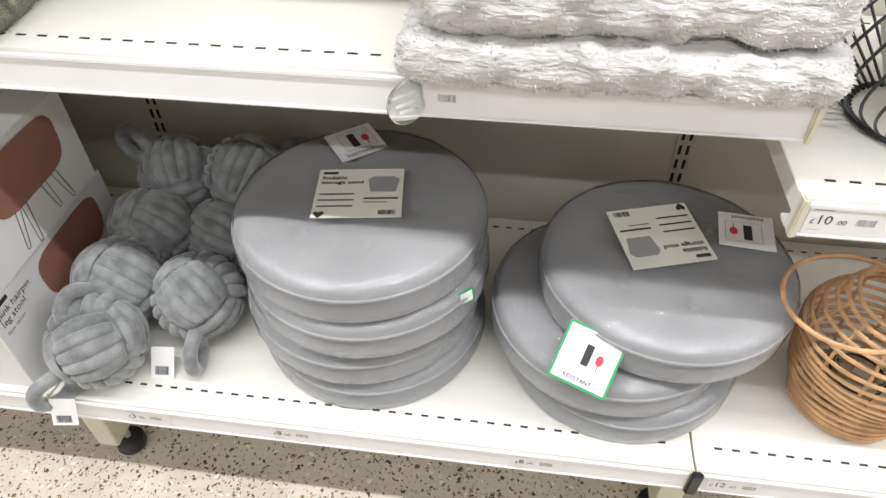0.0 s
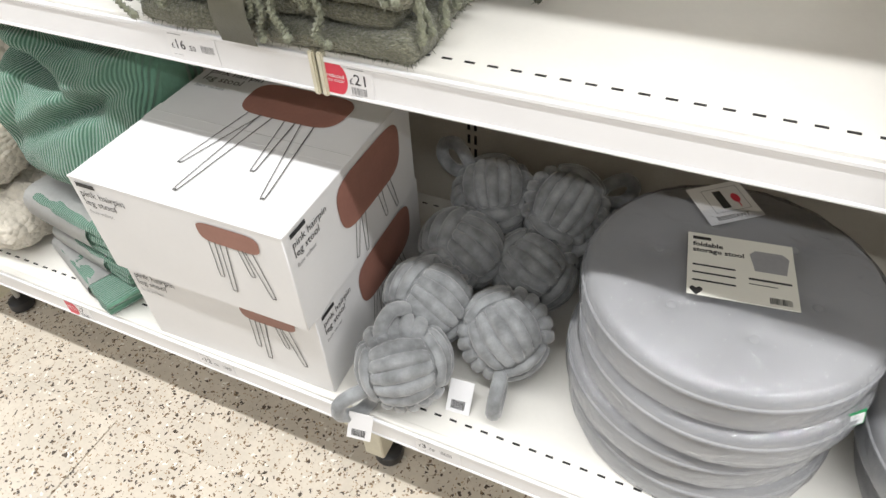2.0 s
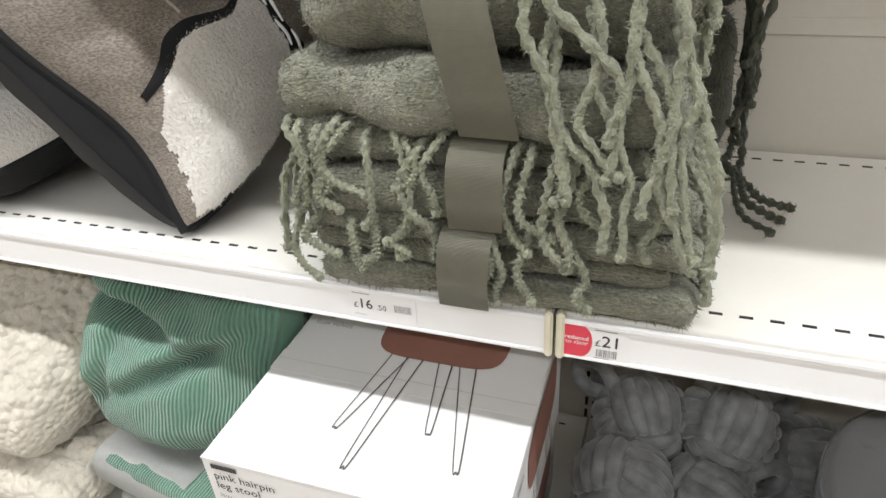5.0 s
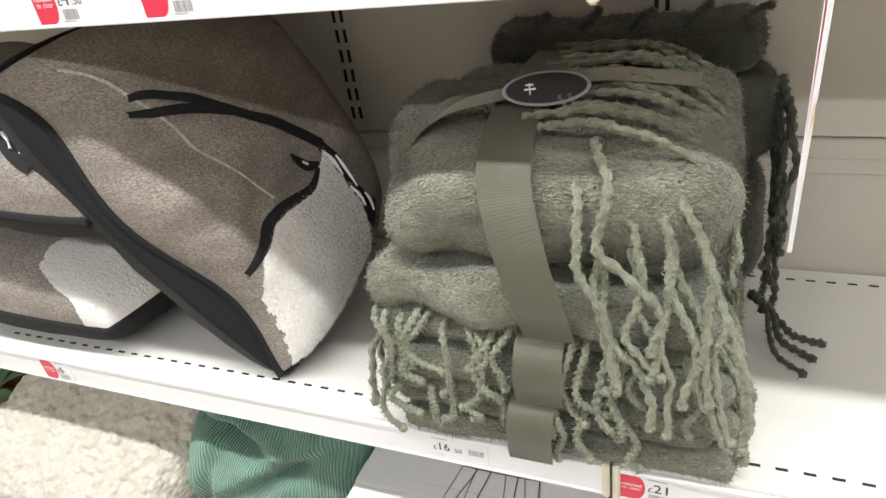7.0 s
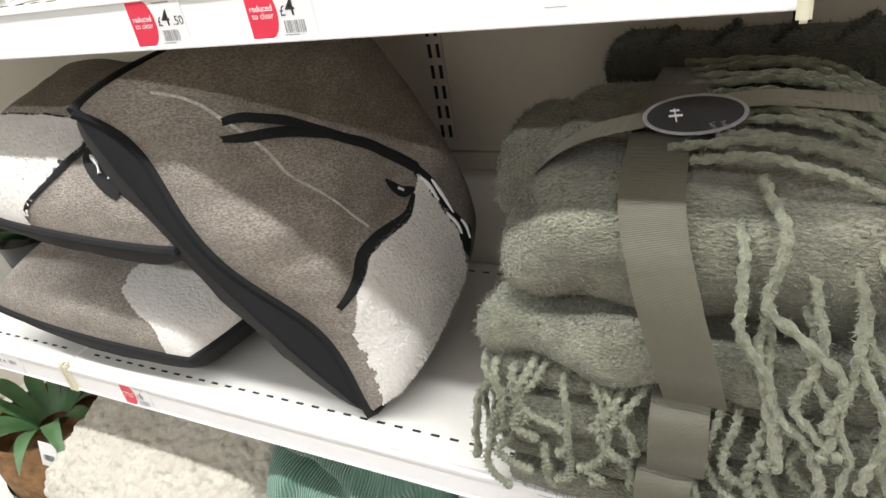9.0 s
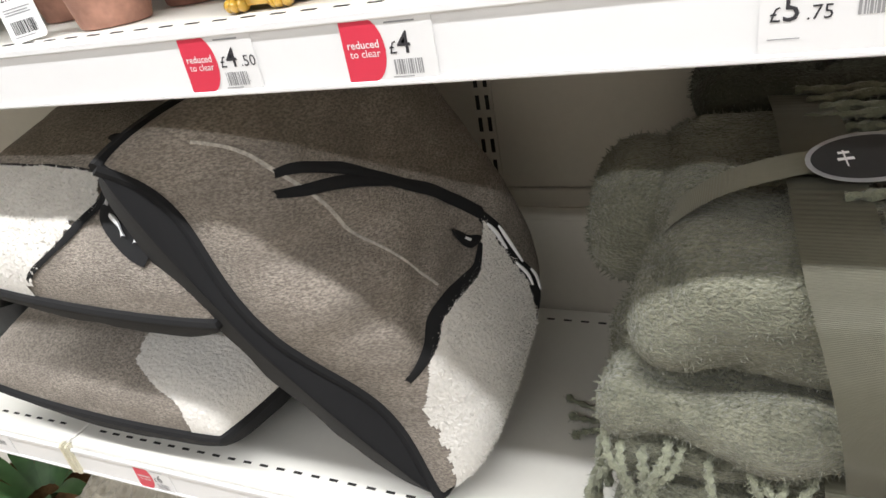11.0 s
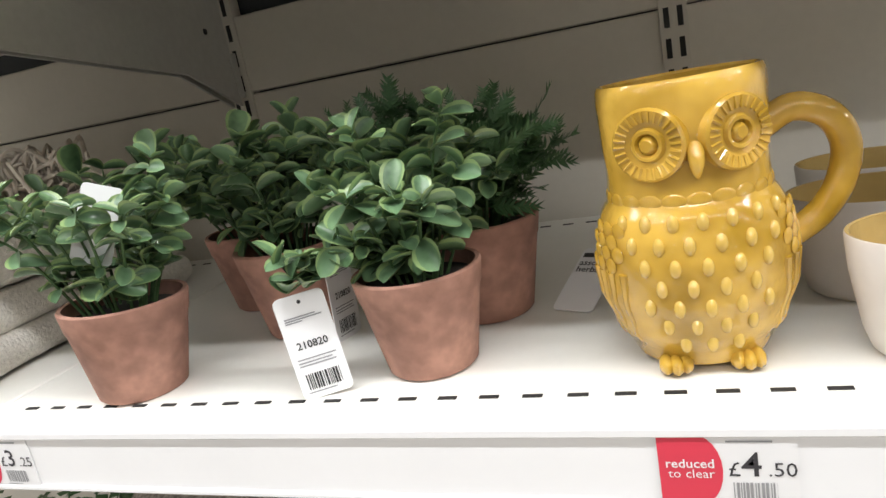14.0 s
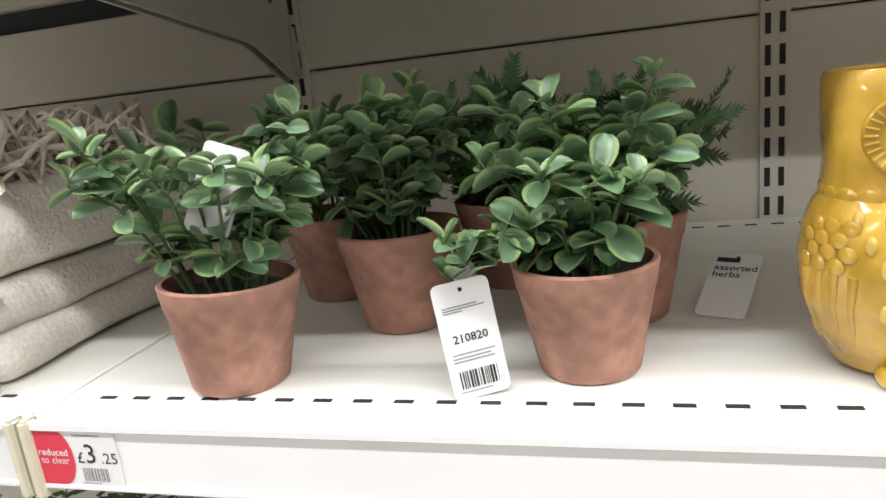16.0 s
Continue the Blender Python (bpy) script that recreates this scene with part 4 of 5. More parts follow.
part("applique_band", p2.band([(0.05, 0.385), (0.3, 0.387), (0.60, 0.387)], 0.010, 0.003), BLACKF, cu, "black appliqué line")
part("applique_band", p2.band([(0.73, 0.35), (0.70, 0.44), (0.65, 0.51), (0.555, 0.575)], 0.045, 0.003), BLACKF, cu, "black appliqué band")
part("eye_patch", p2.band([(0.61, 0.375), (0.615, 0.405), (0.61, 0.43)], 0.030, 0.004), BLACKF, cu, "black appliqué eye")
part("eye_patch", p2.band([(0.665, 0.37), (0.69, 0.29), (0.735, 0.20), (0.80, 0.13), (0.85, 0.10)], 0.095, 0.004, taper=lambda q: 0.5 + 0.6 * math.sin(math.pi * (0.15 + 0.7 * q))), BLACKF, cu, "black appliqué patch")
for a, b, c_, d in ((0.650, 0.34, 0.690, 0.23), (0.695, 0.35, 0.745, 0.23), (0.720, 0.195, 0.775, 0.130), (0.77, 0.21, 0.81, 0.12), (0.80, 0.175, 0.85, 0.11)):
    part("stitching", p2.band([(a, b), ((a + c_) / 2 + 0.008, (b + d) / 2), (c_, d)], 0.017, 0.009, taper=lambda q: 0.7 + 0.3 * math.sin(7 * q)), STRIP, cu, "white appliqué streak")

p3 = Pillow((-2.15, 0.742, 0.915), (-1.70, 0.745, 0.885), (-1.61, 1.0, 0.95), (-2.15, 1.05, 0.96), 0.14, 8.0, 0.007, 8)
cu = linen_cushion(p3, "grey linen cushion with cream fleece corner lying flat")
CORNER = ((0.0, 0.895), (0.045, 0.86), (0.095, 0.755), (0.16, 0.67), (0.285, 0.63))
part("fleece_patch", fuzz(p3.patch(lambda u, v: u > steps(v, CORNER)), 4000, 0.005, 3), FLEECE, cu, "cream fleece corner")
part("applique_band", p3.band([(0.68, 0.22), (0.66, 0.32), (0.65, 0.5)], 0.010), BLACKF, cu, "black appliqué line")

# cream boucle cushions on the base shelf
for pts, th, lab in ((((-2.21, 0.655, 0.345), (-1.725, 0.650, 0.340), (-1.71, 1.06, 0.36), (-2.22, 1.06, 0.37)), 0.135, "cream boucle cushion lying flat on the shelf"),
                     (((-2.25, 0.69, 0.47), (-1.775, 0.665, 0.445), (-1.665, 0.96, 0.60), (-2.18, 1.04, 0.64)), 0.19, "cream boucle cushion leaning on another cushion")):
    pb = Pillow(*pts, th, 2.0 + th, 0.006, 9, 0.0105, 62, 0.36)
    c = thing("boucle_cushion", lab, "cushion", None, "boucle cushions")
    part("front_cover", pb.face(1, 110), BOUCLE, c)
    part("back_cover", pb.face(-1, 60), BOUCLE, c)
tg = thing("swing_tag", "white diamond-shaped swing tag on a boucle cushion", "tag", pose(-1.722, 0.640, 0.40, -16, 35, 4))
part("card", box(-0.022, 0.022, -0.0006, 0.0006, -0.075, -0.02), PAPER, tg, smooth=False)
bm = plate(-0.012, 0.006, -0.035, -0.030, -0.001)
for k in range(3):
    plate(-0.012, 0.008 - 0.003 * k, -0.043 - 0.005 * k, -0.041 - 0.005 * k, -0.001, bm)
part("print", bm, INK, tg, "small black print", smooth=False)

# sea green corduroy cushion and the carded green throws under it
pg = Pillow((-1.70, 0.770, 0.460), (-1.385, 0.800, 0.455), (-1.40, 0.96, 0.755), (-1.70, 0.91, 0.765), 0.20, 3.0, 0.022, 9, 0, 1, 0.30, 0.12,
            creases=((0.25, 0.62, 1, -0.35, 0.045, 0.045), (0.55, 0.40, 1, 0.5, 0.035, 0.04), (0.15, 0.3, 0.5, 1, 0.02, 0.05), (0.7, 0.75, 1, 0.2, 0.03, 0.05)))
c = thing("corduroy_cushion", "crumpled sea green corduroy floor cushion", "cushion")
part("front_cover", pg.face(1, 70), CORD, c)
part("back_cover", pg.face(-1, 40), CORD, c)


def sleeve(x, y, z, w, d, h, turn, disc):
    s = thing("sleeved_throw", "folded green corduroy throw in a pale card sleeve", "throw", pose(x, y, z, 0, 0, turn), "sleeved throws")
    for k, (zz, hh) in enumerate(((0.03, 0.34), (0.34, 0.34), (0.65, 0.32))):
        part("fold", soft_box(w * (1.06 - 0.03 * (k % 2)), d * 0.96, h * hh, h * hh * 0.46, 0.010, 0.003, 30, seed=k), CORD, s, "green corduroy fold", pose(0.006 * k, 0, h * zz))
    # the card wraps round the front and stops short of the folds' end
    x0, x1, r = -w * 0.56, w * 0.26, h * 0.40
    prof = [(d / 2, h)] + [(-d / 2 + r - r * math.sin(a), h - r + r * math.cos(a)) for a in [radians(15 * k) for k in range(7)]] + [(-d / 2 + r - r * math.cos(a), r - r * math.sin(a)) for a in [radians(15 * k) for k in range(7)]] + [(d / 2, 0.0)]
    bm = grid(10, len(prof) - 1, lambda u, v: Vector((x0 + (x1 - x0) * u - 0.12 * h * math.sin(math.pi * v) * (u > 0.95), prof[min(len(prof) - 1, int(round(v * (len(prof) - 1))))][0], prof[min(len(prof) - 1, int(round(v * (len(prof) - 1))))][1] + 0.0025 * math.sin(5 * u + 2) * v)))
    bmesh.ops.solidify(bm, geom=bm.faces[:], thickness=-0.0012)
    part("card_sleeve", bm, SILVERC, s, "pale grey card sleeve")
    if disc:
        b2 = bmesh.new()
        b2.faces.new([b2.verts.new(((x0 + x1) / 2 + 0.012 + 0.050 * math.cos(a * 0.2618), -d * 0.10 + 0.056 * math.sin(a * 0.2618), h + 0.0045)) for a in range(24)])
        part("printed_disc", b2, DKGREENP, s, "green printed disc", smooth=False)


sleeve(-1.545, 0.795, 0.2785, 0.22, 0.27, 0.042, -22, True)
sleeve(-1.540, 0.815, 0.324, 0.20, 0.25, 0.046, -10, False)
sleeve(-1.555, 0.815, 0.373, 0.23, 0.25, 0.074, -8, False)


# ---- folded throws ----
def strand(bm, pts, r=0.0048, n=6, seed=0):
    P = smooth_path(pts, 16)
    P = [p + 0.0050 * Vector((noise.noise(p * 30 + Vector((seed, 0, 0))), 0.5 * noise.noise(p * 38 + Vector((0, seed, 0))), 0.4 * noise.noise(p * 38 + Vector((0, 0, seed))))) for p in P]
    return tube(P, r, n, bm, ripple=0.34, freq=1.5)


def folded(x, y, z, w, d, h, lab, mat, name="throw", turn=0, seed=0.0, jit=0.008, group="throws", fine=0.0018, lips=2, heights=None, widths=None, shifts=None, hairs=0):
    t = thing(name, lab, "throw", pose(x, y, z, 0, 0, turn), group)
    heights = heights or (h / lips * 1.06,) * lips
    at = 0.0
    for k, hk in enumerate(heights):
        wk = widths[k] if widths else w * (1 - 0.03 * (k % 2))
        dx = shifts[k] if shifts else 0.006 * (-1) ** k
        bm = soft_box(wk, d * (1 - 0.03 * (k % 2)), hk, min(hk * 0.48, 0.052), 0.008, jit * min(1, hk / 0.05), 13, 0.004, seed + 3 * k, fine, 130)
        if hairs:
            fuzz(bm, hairs, 0.0080, int(seed) + k, 0.0006)
        part("fold", bm, mat, t, m=pose(dx, 0.006 * (k % 2), at))
        at += hk * 0.945
    return t


rng = random.Random(11)
GREEN = "folded sage green wool throw with a twisted fringe"
th1 = folded(-1.070, 0.888, 0.834, 0.365, 0.315, 0.090, GREEN, THROW, seed=1, group="green throws", jit=0.013, lips=3, hairs=5000)
th2 = folded(-1.072, 0.885, 0.920, 0.355, 0.315, 0.090, GREEN, THROW, seed=6, turn=2, group="green throws", jit=0.014, lips=2, hairs=6000)
th3 = folded(-1.070, 0.885, 1.000, 0.33, 0.325, 0.190, "thick folded sage green wool throw tied with an olive ribbon", THROW, seed=12, turn=-2, jit=0.018, group="green throws", heights=(0.064, 0.122), widths=(0.345, 0.325), shifts=(-0.010, 0.006), hairs=9000)
part("fold", fuzz(soft_box(0.385, 0.17, 0.105, 0.050, 0.008, 0.016, 13, 0, 33, 0.0018, 130), 6000, 0.008, 9, 0.0006), THROW, th3, m=pose(-0.030, 0.062, 0.066))
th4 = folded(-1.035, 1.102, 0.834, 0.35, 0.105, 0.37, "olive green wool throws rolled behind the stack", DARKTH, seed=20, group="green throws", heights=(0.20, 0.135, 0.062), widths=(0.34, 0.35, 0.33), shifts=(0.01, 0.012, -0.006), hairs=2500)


def fringe(t, starts, mat=None):
    inv = t.matrix_world.inverted()
    for k, pts in enumerate(starts):
        bm = bmesh.new()
        strand(bm, [inv @ Vector(p) for p in pts], rng.uniform(0.0031, 0.0043), 6, k)
        e = inv @ Vector(pts[-1])
        bmesh.ops.create_icosphere(bm, subdivisions=1, radius=0.0058, matrix=Matrix.Translation(e))
        fuzz(bm, 190, 0.0060, k, 0.0005)
        part("fringe_strand", bm, mat or YARN, t)


def hang(x, y, z, length, lean=0.0):
    """A strand that comes over the fold's front and hangs down."""
    w = rng.uniform(-0.026, 0.026)
    length *= rng.uniform(0.7, 1.1)
    return [(x, y + 0.03, z + 0.006), (x + w * 0.3, y - 0.003, z), (x + w + lean * 0.4, y - 0.009, z - length * 0.45), (x + w * 0.5 + lean * 0.8, y - 0.007 - rng.uniform(0, 0.006), z - length * 0.8), (x + lean + rng.uniform(-0.022, 0.022), y - 0.008, z - length)]


# the front fringe of the lower throws
fringe(th2, [hang(-1.248 + 0.0165 * k + rng.uniform(-0.006, 0.006), 0.726, 1.003 - 0.004 * (k % 3), rng.uniform(0.045, 0.105)) for k in range(10)])
fringe(th2, [hang(-1.030 + 0.018 * k + rng.uniform(-0.006, 0.006), 0.726, 0.995, rng.uniform(0.06, 0.125)) for k in range(6)])
fringe(th1, [hang(-1.245 + 0.028 * k + rng.uniform(-0.010, 0.010), 0.727, 0.915, rng.uniform(0.03, 0.065)) for k in range(10)])
# side fringes
fringe(th2, [[(-0.915, 0.76 + 0.022 * k, 0.998), (-0.893, 0.755 + 0.022 * k, 0.968), (-0.884 + rng.uniform(-.006, .01), 0.75 + 0.022 * k, 0.915), (-0.880 + rng.uniform(-.008, .014), 0.745 + 0.022 * k, 0.862)] for k in range(9)])
fringe(th1, [[(-1.24, 0.74 + 0.02 * k, 0.98), (-1.262, 0.735 + 0.02 * k, 0.95), (-1.268 + rng.uniform(-.008, .006), 0.73 + 0.02 * k, 0.87)] for k in range(6)])
# long strands tumbling over the thick top throw
long = []
for k in range(12):
    x = -1.012 + 0.0095 * k + rng.uniform(-0.008, 0.008)
    z0 = 1.188 - 0.032 * (k % 3) - rng.uniform(0, 0.03)
    lean = rng.uniform(0.0, 0.03)
    long.append([(x - 0.03, 0.775, z0), (x - 0.010, 0.727, z0 - 0.022), (x + rng.uniform(-0.016, 0.016), 0.712, z0 - 0.07), (x + lean + rng.uniform(-0.018, 0.018), 0.710, z0 - 0.125), (x + lean + rng.uniform(-0.02, 0.02), 0.708, z0 - rng.uniform(0.15, 0.215))])
fringe(th3, long)
over = []
for k in range(13):
    y = 0.775 + 0.020 * k + rng.uniform(-0.012, 0.012)
    over.append([(-1.085 + rng.uniform(-.04, .03), y + 0.02, 1.196), (-1.01, y + 0.012 + rng.uniform(-.012, .012), 1.203), (-0.955, y + rng.uniform(-.012, .012), 1.188), (-0.912, y - 0.006, 1.150), (-0.905 + rng.uniform(-.01, .01), y - 0.012, 1.10 - rng.uniform(0, 0.05))])
fringe(th3, over)
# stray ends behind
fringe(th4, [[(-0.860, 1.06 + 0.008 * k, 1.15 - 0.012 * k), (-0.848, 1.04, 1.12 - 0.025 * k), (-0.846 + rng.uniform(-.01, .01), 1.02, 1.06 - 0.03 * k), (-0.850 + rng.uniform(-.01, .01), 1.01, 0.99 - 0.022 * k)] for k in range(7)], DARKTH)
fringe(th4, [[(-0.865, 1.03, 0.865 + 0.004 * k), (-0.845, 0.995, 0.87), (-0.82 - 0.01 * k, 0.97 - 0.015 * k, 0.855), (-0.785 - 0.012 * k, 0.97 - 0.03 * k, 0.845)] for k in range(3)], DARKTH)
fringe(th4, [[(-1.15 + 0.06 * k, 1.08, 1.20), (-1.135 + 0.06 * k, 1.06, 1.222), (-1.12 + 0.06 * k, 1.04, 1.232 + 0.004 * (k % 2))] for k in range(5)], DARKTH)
fringe(th1, [[(-1.245, 0.90 + 0.02 * k, 0.86), (-1.285, 0.90 + 0.015 * k, 0.85), (-1.315 - 0.01 * k, 0.89 + 0.03 * k, 0.845)] for k in range(3)])


# ribbons round the throws and the oval label
def ribbon(t, pts, w, lab):
    inv = t.matrix_world.inverted()
    P = smooth_path([inv @ Vector(p) for p in pts], 6)
    grid(len(P) - 1, 3, lambda s, v: P[min(len(P) - 1, int(round(s * (len(P) - 1))))] + Vector(((v - 0.5) * w, 0, 0.0)), bm=(b := bmesh.new()))
    bmesh.ops.solidify(b, geom=b.faces[:], thickness=0.0012)
    part("ribbon", b, RIBBON, t, lab)


ribbon(th3, [(-1.108, 1.04, 1.192), (-1.104, 0.95, 1.199), (-1.100, 0.82, 1.197), (-1.092, 0.738, 1.172), (-1.076, 0.706, 1.120), (-1.062, 0.704, 1.06), (-1.054, 0.716, 1.010)], 0.050, "olive grosgrain ribbon")
ribbon(th2, [(-1.066, 0.78, 1.006), (-1.066, 0.720, 0.997), (-1.066, 0.706, 0.965), (-1.068, 0.714, 0.925)], 0.048, "olive grosgrain ribbon")
ribbon(th1, [(-1.076, 0.76, 0.926), (-1.078, 0.716, 0.915), (-1.080, 0.706, 0.880), (-1.082, 0.714, 0.840)], 0.048, "olive grosgrain ribbon")
b = bmesh.new()
P = smooth_path([(-1.222, 0.83, 1.09), (-1.214, 0.825, 1.155), (-1.170, 0.825, 1.196), (-1.10, 0.85, 1.207), (-1.03, 0.885, 1.210), (-0.94, 0.91, 1.195)], 8)
grid(len(P) - 1, 3, lambda s, v: P[int(round(s * (len(P) - 1)))] + Vector((0, (v - 0.5) * 0.042, 0)), bm=b)
b.transform(th3.matrix_world.inverted())
part("ribbon", b, RIBBON, th3, "olive ribbon tied across")
oval = thing("oval_label", "black oval card label with a grey rim on the throw", "label", pose(-1.075, 0.838, 1.212, -60, 0, 17) @ Matrix.Scale(0.8, 4))
b = bmesh.new()
b.faces.new([b.verts.new((0.052 * math.cos(a * 0.1745), -0.0008, 0.027 * math.sin(a * 0.1745))) for a in range(36)])
part("rim", b, GREYINK, oval, "grey rim", smooth=False)
b = bmesh.new()
b.faces.new([b.verts.new((0.0475 * math.cos(a * 0.1745), -0.0014, 0.0232 * math.sin(a * 0.1745))) for a in range(36)])
part("face", b, INK, oval, "black face", smooth=False)
b = text_bm("home spun", 0.0085)
merge(b, text_bm("knitted throw", 0.0085), pose(-0.003, 0, -0.0105))
part("lettering", b, GREYINK, oval, "grey lettering", pose(0.022, -0.002, -0.014, 0, 70, 0), smooth=False)
b = plate(-0.026, -0.012, -0.002, 0.001, -0.002)
plate(-0.020, -0.0185, -0.009, 0.009, -0.002, b)
plate(-0.024, -0.0145, 0.005, 0.0075, -0.002, b)
part("emblem", b, PAPER, oval, "small white emblem", smooth=False)

# red pointed sign hanging from the upper shelf
sg = thing("hanging_sign", "red pointed hanging sign with a pale edge", "sign", pose(-0.868, 0.70, 1.135, 0, 0, 85))
b = bmesh.new()
prof = [(0, 0), (0.030, 0.17), (0.030, 0.29), (-0.030, 0.29), (-0.030, 0.17)]
for y in (-0.0008, 0.0008):
    b.faces.new([b.verts.new((px, y, pz)) for px, pz in prof])
part("panel", b, PINKRED, sg, "red panel", smooth=False)
b = tube([(0, 0, 0), (0.0305, 0, 0.17), (0.0305, 0, 0.29)], 0.0016, 6)
tube([(0, 0, 0), (-0.0305, 0, 0.17), (-0.0305, 0, 0.29)], 0.0016, 6, b)
part("edge", b, PAPER, sg, "pale edge")
part("yellow_bar", plate(-0.026, -0.02, 0.09, 0.12, -0.0014), YELLOWP, sg, smooth=False)

# white plush throws
for k, (y, z, w, d, h, tn) in enumerate(((0.885, 0.834, 0.425, 0.36, 0.052, 0), (0.895, 0.884, 0.40, 0.37, 0.075, 1.5))):
    t = thing("plush_throw", "folded white plush fur throw overhanging the shelf edge", "throw", pose(-0.207, y, z, 0, 0, tn), "plush throws")
    part("fold", fuzz(soft_box(w, d, h, h * 0.46, 0.0052, 0.005, 16, 0.0, 30 + 7 * k, 0.0075, 48), 16000, 0.0055, k, 0.0007, 0.4), FUR, t)
tg = thing("round_tag", "clear round plastic tag hanging from the shelf edge", "tag", pose(-0.412, 0.722, 0.808, -6, 0, 42))
part("disc", lathe([(0, -0.0008), (0.023, -0.0008), (0.0245, 0), (0.023, 0.0008), (0, 0.0008)], 32), GLASS, tg, "clear plastic disc", pose(0, 0, 0, 90))
b = bmesh.new()
for r, zz in ((0.017, 0.008), (0.014, -0.002), (0.010, -0.010)):
    plate(-r, r * 0.6, zz, zz + 0.003, -0.0012, b)
part("print", b, PAPER, tg, "pale print", smooth=False)

# cream cotton throws on the top shelf
ct = []
for k, (z, h, x1) in enumerate(((1.367, 0.034, -2.060), (1.400, 0.036, -2.065), (1.436, 0.066, -2.058))):
    w = 0.36
    ct.append(folded(x1 - w / 2, 0.90, z, w, 0.32, h, "folded cream woven cotton throw with a loose fringe", COTTON, "cotton_throw", 0, 40 + k, 0.004, "cotton throws", 0.0008, 1))
for t, z0, z1, n in ((ct[2], 1.496, 1.56, 620), (ct[1], 1.425, 1.375, 26)):
    inv = t.matrix_world.inverted()
    b = bmesh.new()
    for k in range(n):
        if z1 > z0:
            x, y = rng.uniform(-2.36, -2.075), rng.uniform(0.76, 0.98)
            pts = [(x, y, z0 + 0.0), (x + rng.uniform(-.03, .02), y - 0.01, z0 + rng.uniform(0.010, 0.062)), (min(-2.05, x + rng.uniform(-.04, .04)), y - 0.035, z0 + rng.uniform(0.0, 0.058)), (min(-2.04, x + rng.uniform(-.05, .05)), y - rng.uniform(0.02, 0.07), z0 + rng.uniform(-0.012, 0.03))]
        else:
            x = -2.16 + 0.0042 * k
            pts = [(x, 0.76, z0 + 0.006), (x + rng.uniform(-.004, .004), 0.734, z0), (x + rng.uniform(-.008, .008), 0.733, z0 - 0.03), (x + rng.uniform(-.012, .012), 0.733, 1.369)]
        tube(smooth_path([inv @ Vector(p) for p in pts], 5), 0.0020, 5, b, ripple=0.25, freq=1.4)
    tagged(part("fringe", b, COTTONF, t, "tangled oat cotton fringe"), kind="stuff")


# ---- potted herbs ----
def leaf_mesh(L, W, cup, seed):
    def fn(u, v):
        s = (1 - math.cos(math.pi * u)) / 2
        q = s ** 1.25
        w = W * (0.06 * (1 - s) + math.sqrt(max(0, 1 - (2 * q - 1) ** 2)) * (0.75 + 0.25 * s))
        t = 2 * v - 1
        return Vector((t * w / 2, s * L, cup * (t * t) * w + 0.06 * L * math.sin(3 * s + seed) - 0.07 * L * s * s))
    return mesh_of("leaf", grid(8, 8, fn, mi=lambda u, v: 1 if v < 0.12 or v > 0.88 else 0), [LEAF, LEAFRIM])


LEAVES = [leaf_mesh(0.027, 0.0195, 0.24, 0.2), leaf_mesh(0.031, 0.0225, 0.28, 1.1), leaf_mesh(0.020, 0.013, 0.34, 2.0), leaf_mesh(0.036, 0.0265, 0.20, 0.6)]


def feather_mesh(seed):
    r = random.Random(seed)
    bm = bmesh.new()
    rib = [bm.verts.new((0, 0.004 + 0.0034 * k, -0.0003 * k)) for k in range(10)]
    for k in range(9):
        a = rib[k].co
        for sd in (-1, 1):
            tip = a + Vector((sd * (0.0115 - 0.0007 * k), 0.008, r.uniform(-0.003, 0.003)))
            low = a.lerp(tip, 0.5) - Vector((0, 0.0014, 0.0006))
            bm.faces.new((rib[k], bm.verts.new(low), bm.verts.new(tip), rib[k + 1]))
    return mesh_of("frond", bm, LEAFD, False)


FEATHERS = [feather_mesh(s) for s in (1, 2)]
POT = mesh_of("pot", lathe([(0, 0), (0.0315, 0), (0.0335, 0.002), (0.0440, 0.057), (0.0450, 0.0585), (0.0475, 0.074), (0.0465, 0.0755), (0.0435, 0.075), (0.042, 0.062), (0, 0.062)], 48), TERRA)
FILL = mesh_of("filler", lathe([(0, 0.066), (0.0422, 0.064)], 24), SOIL)


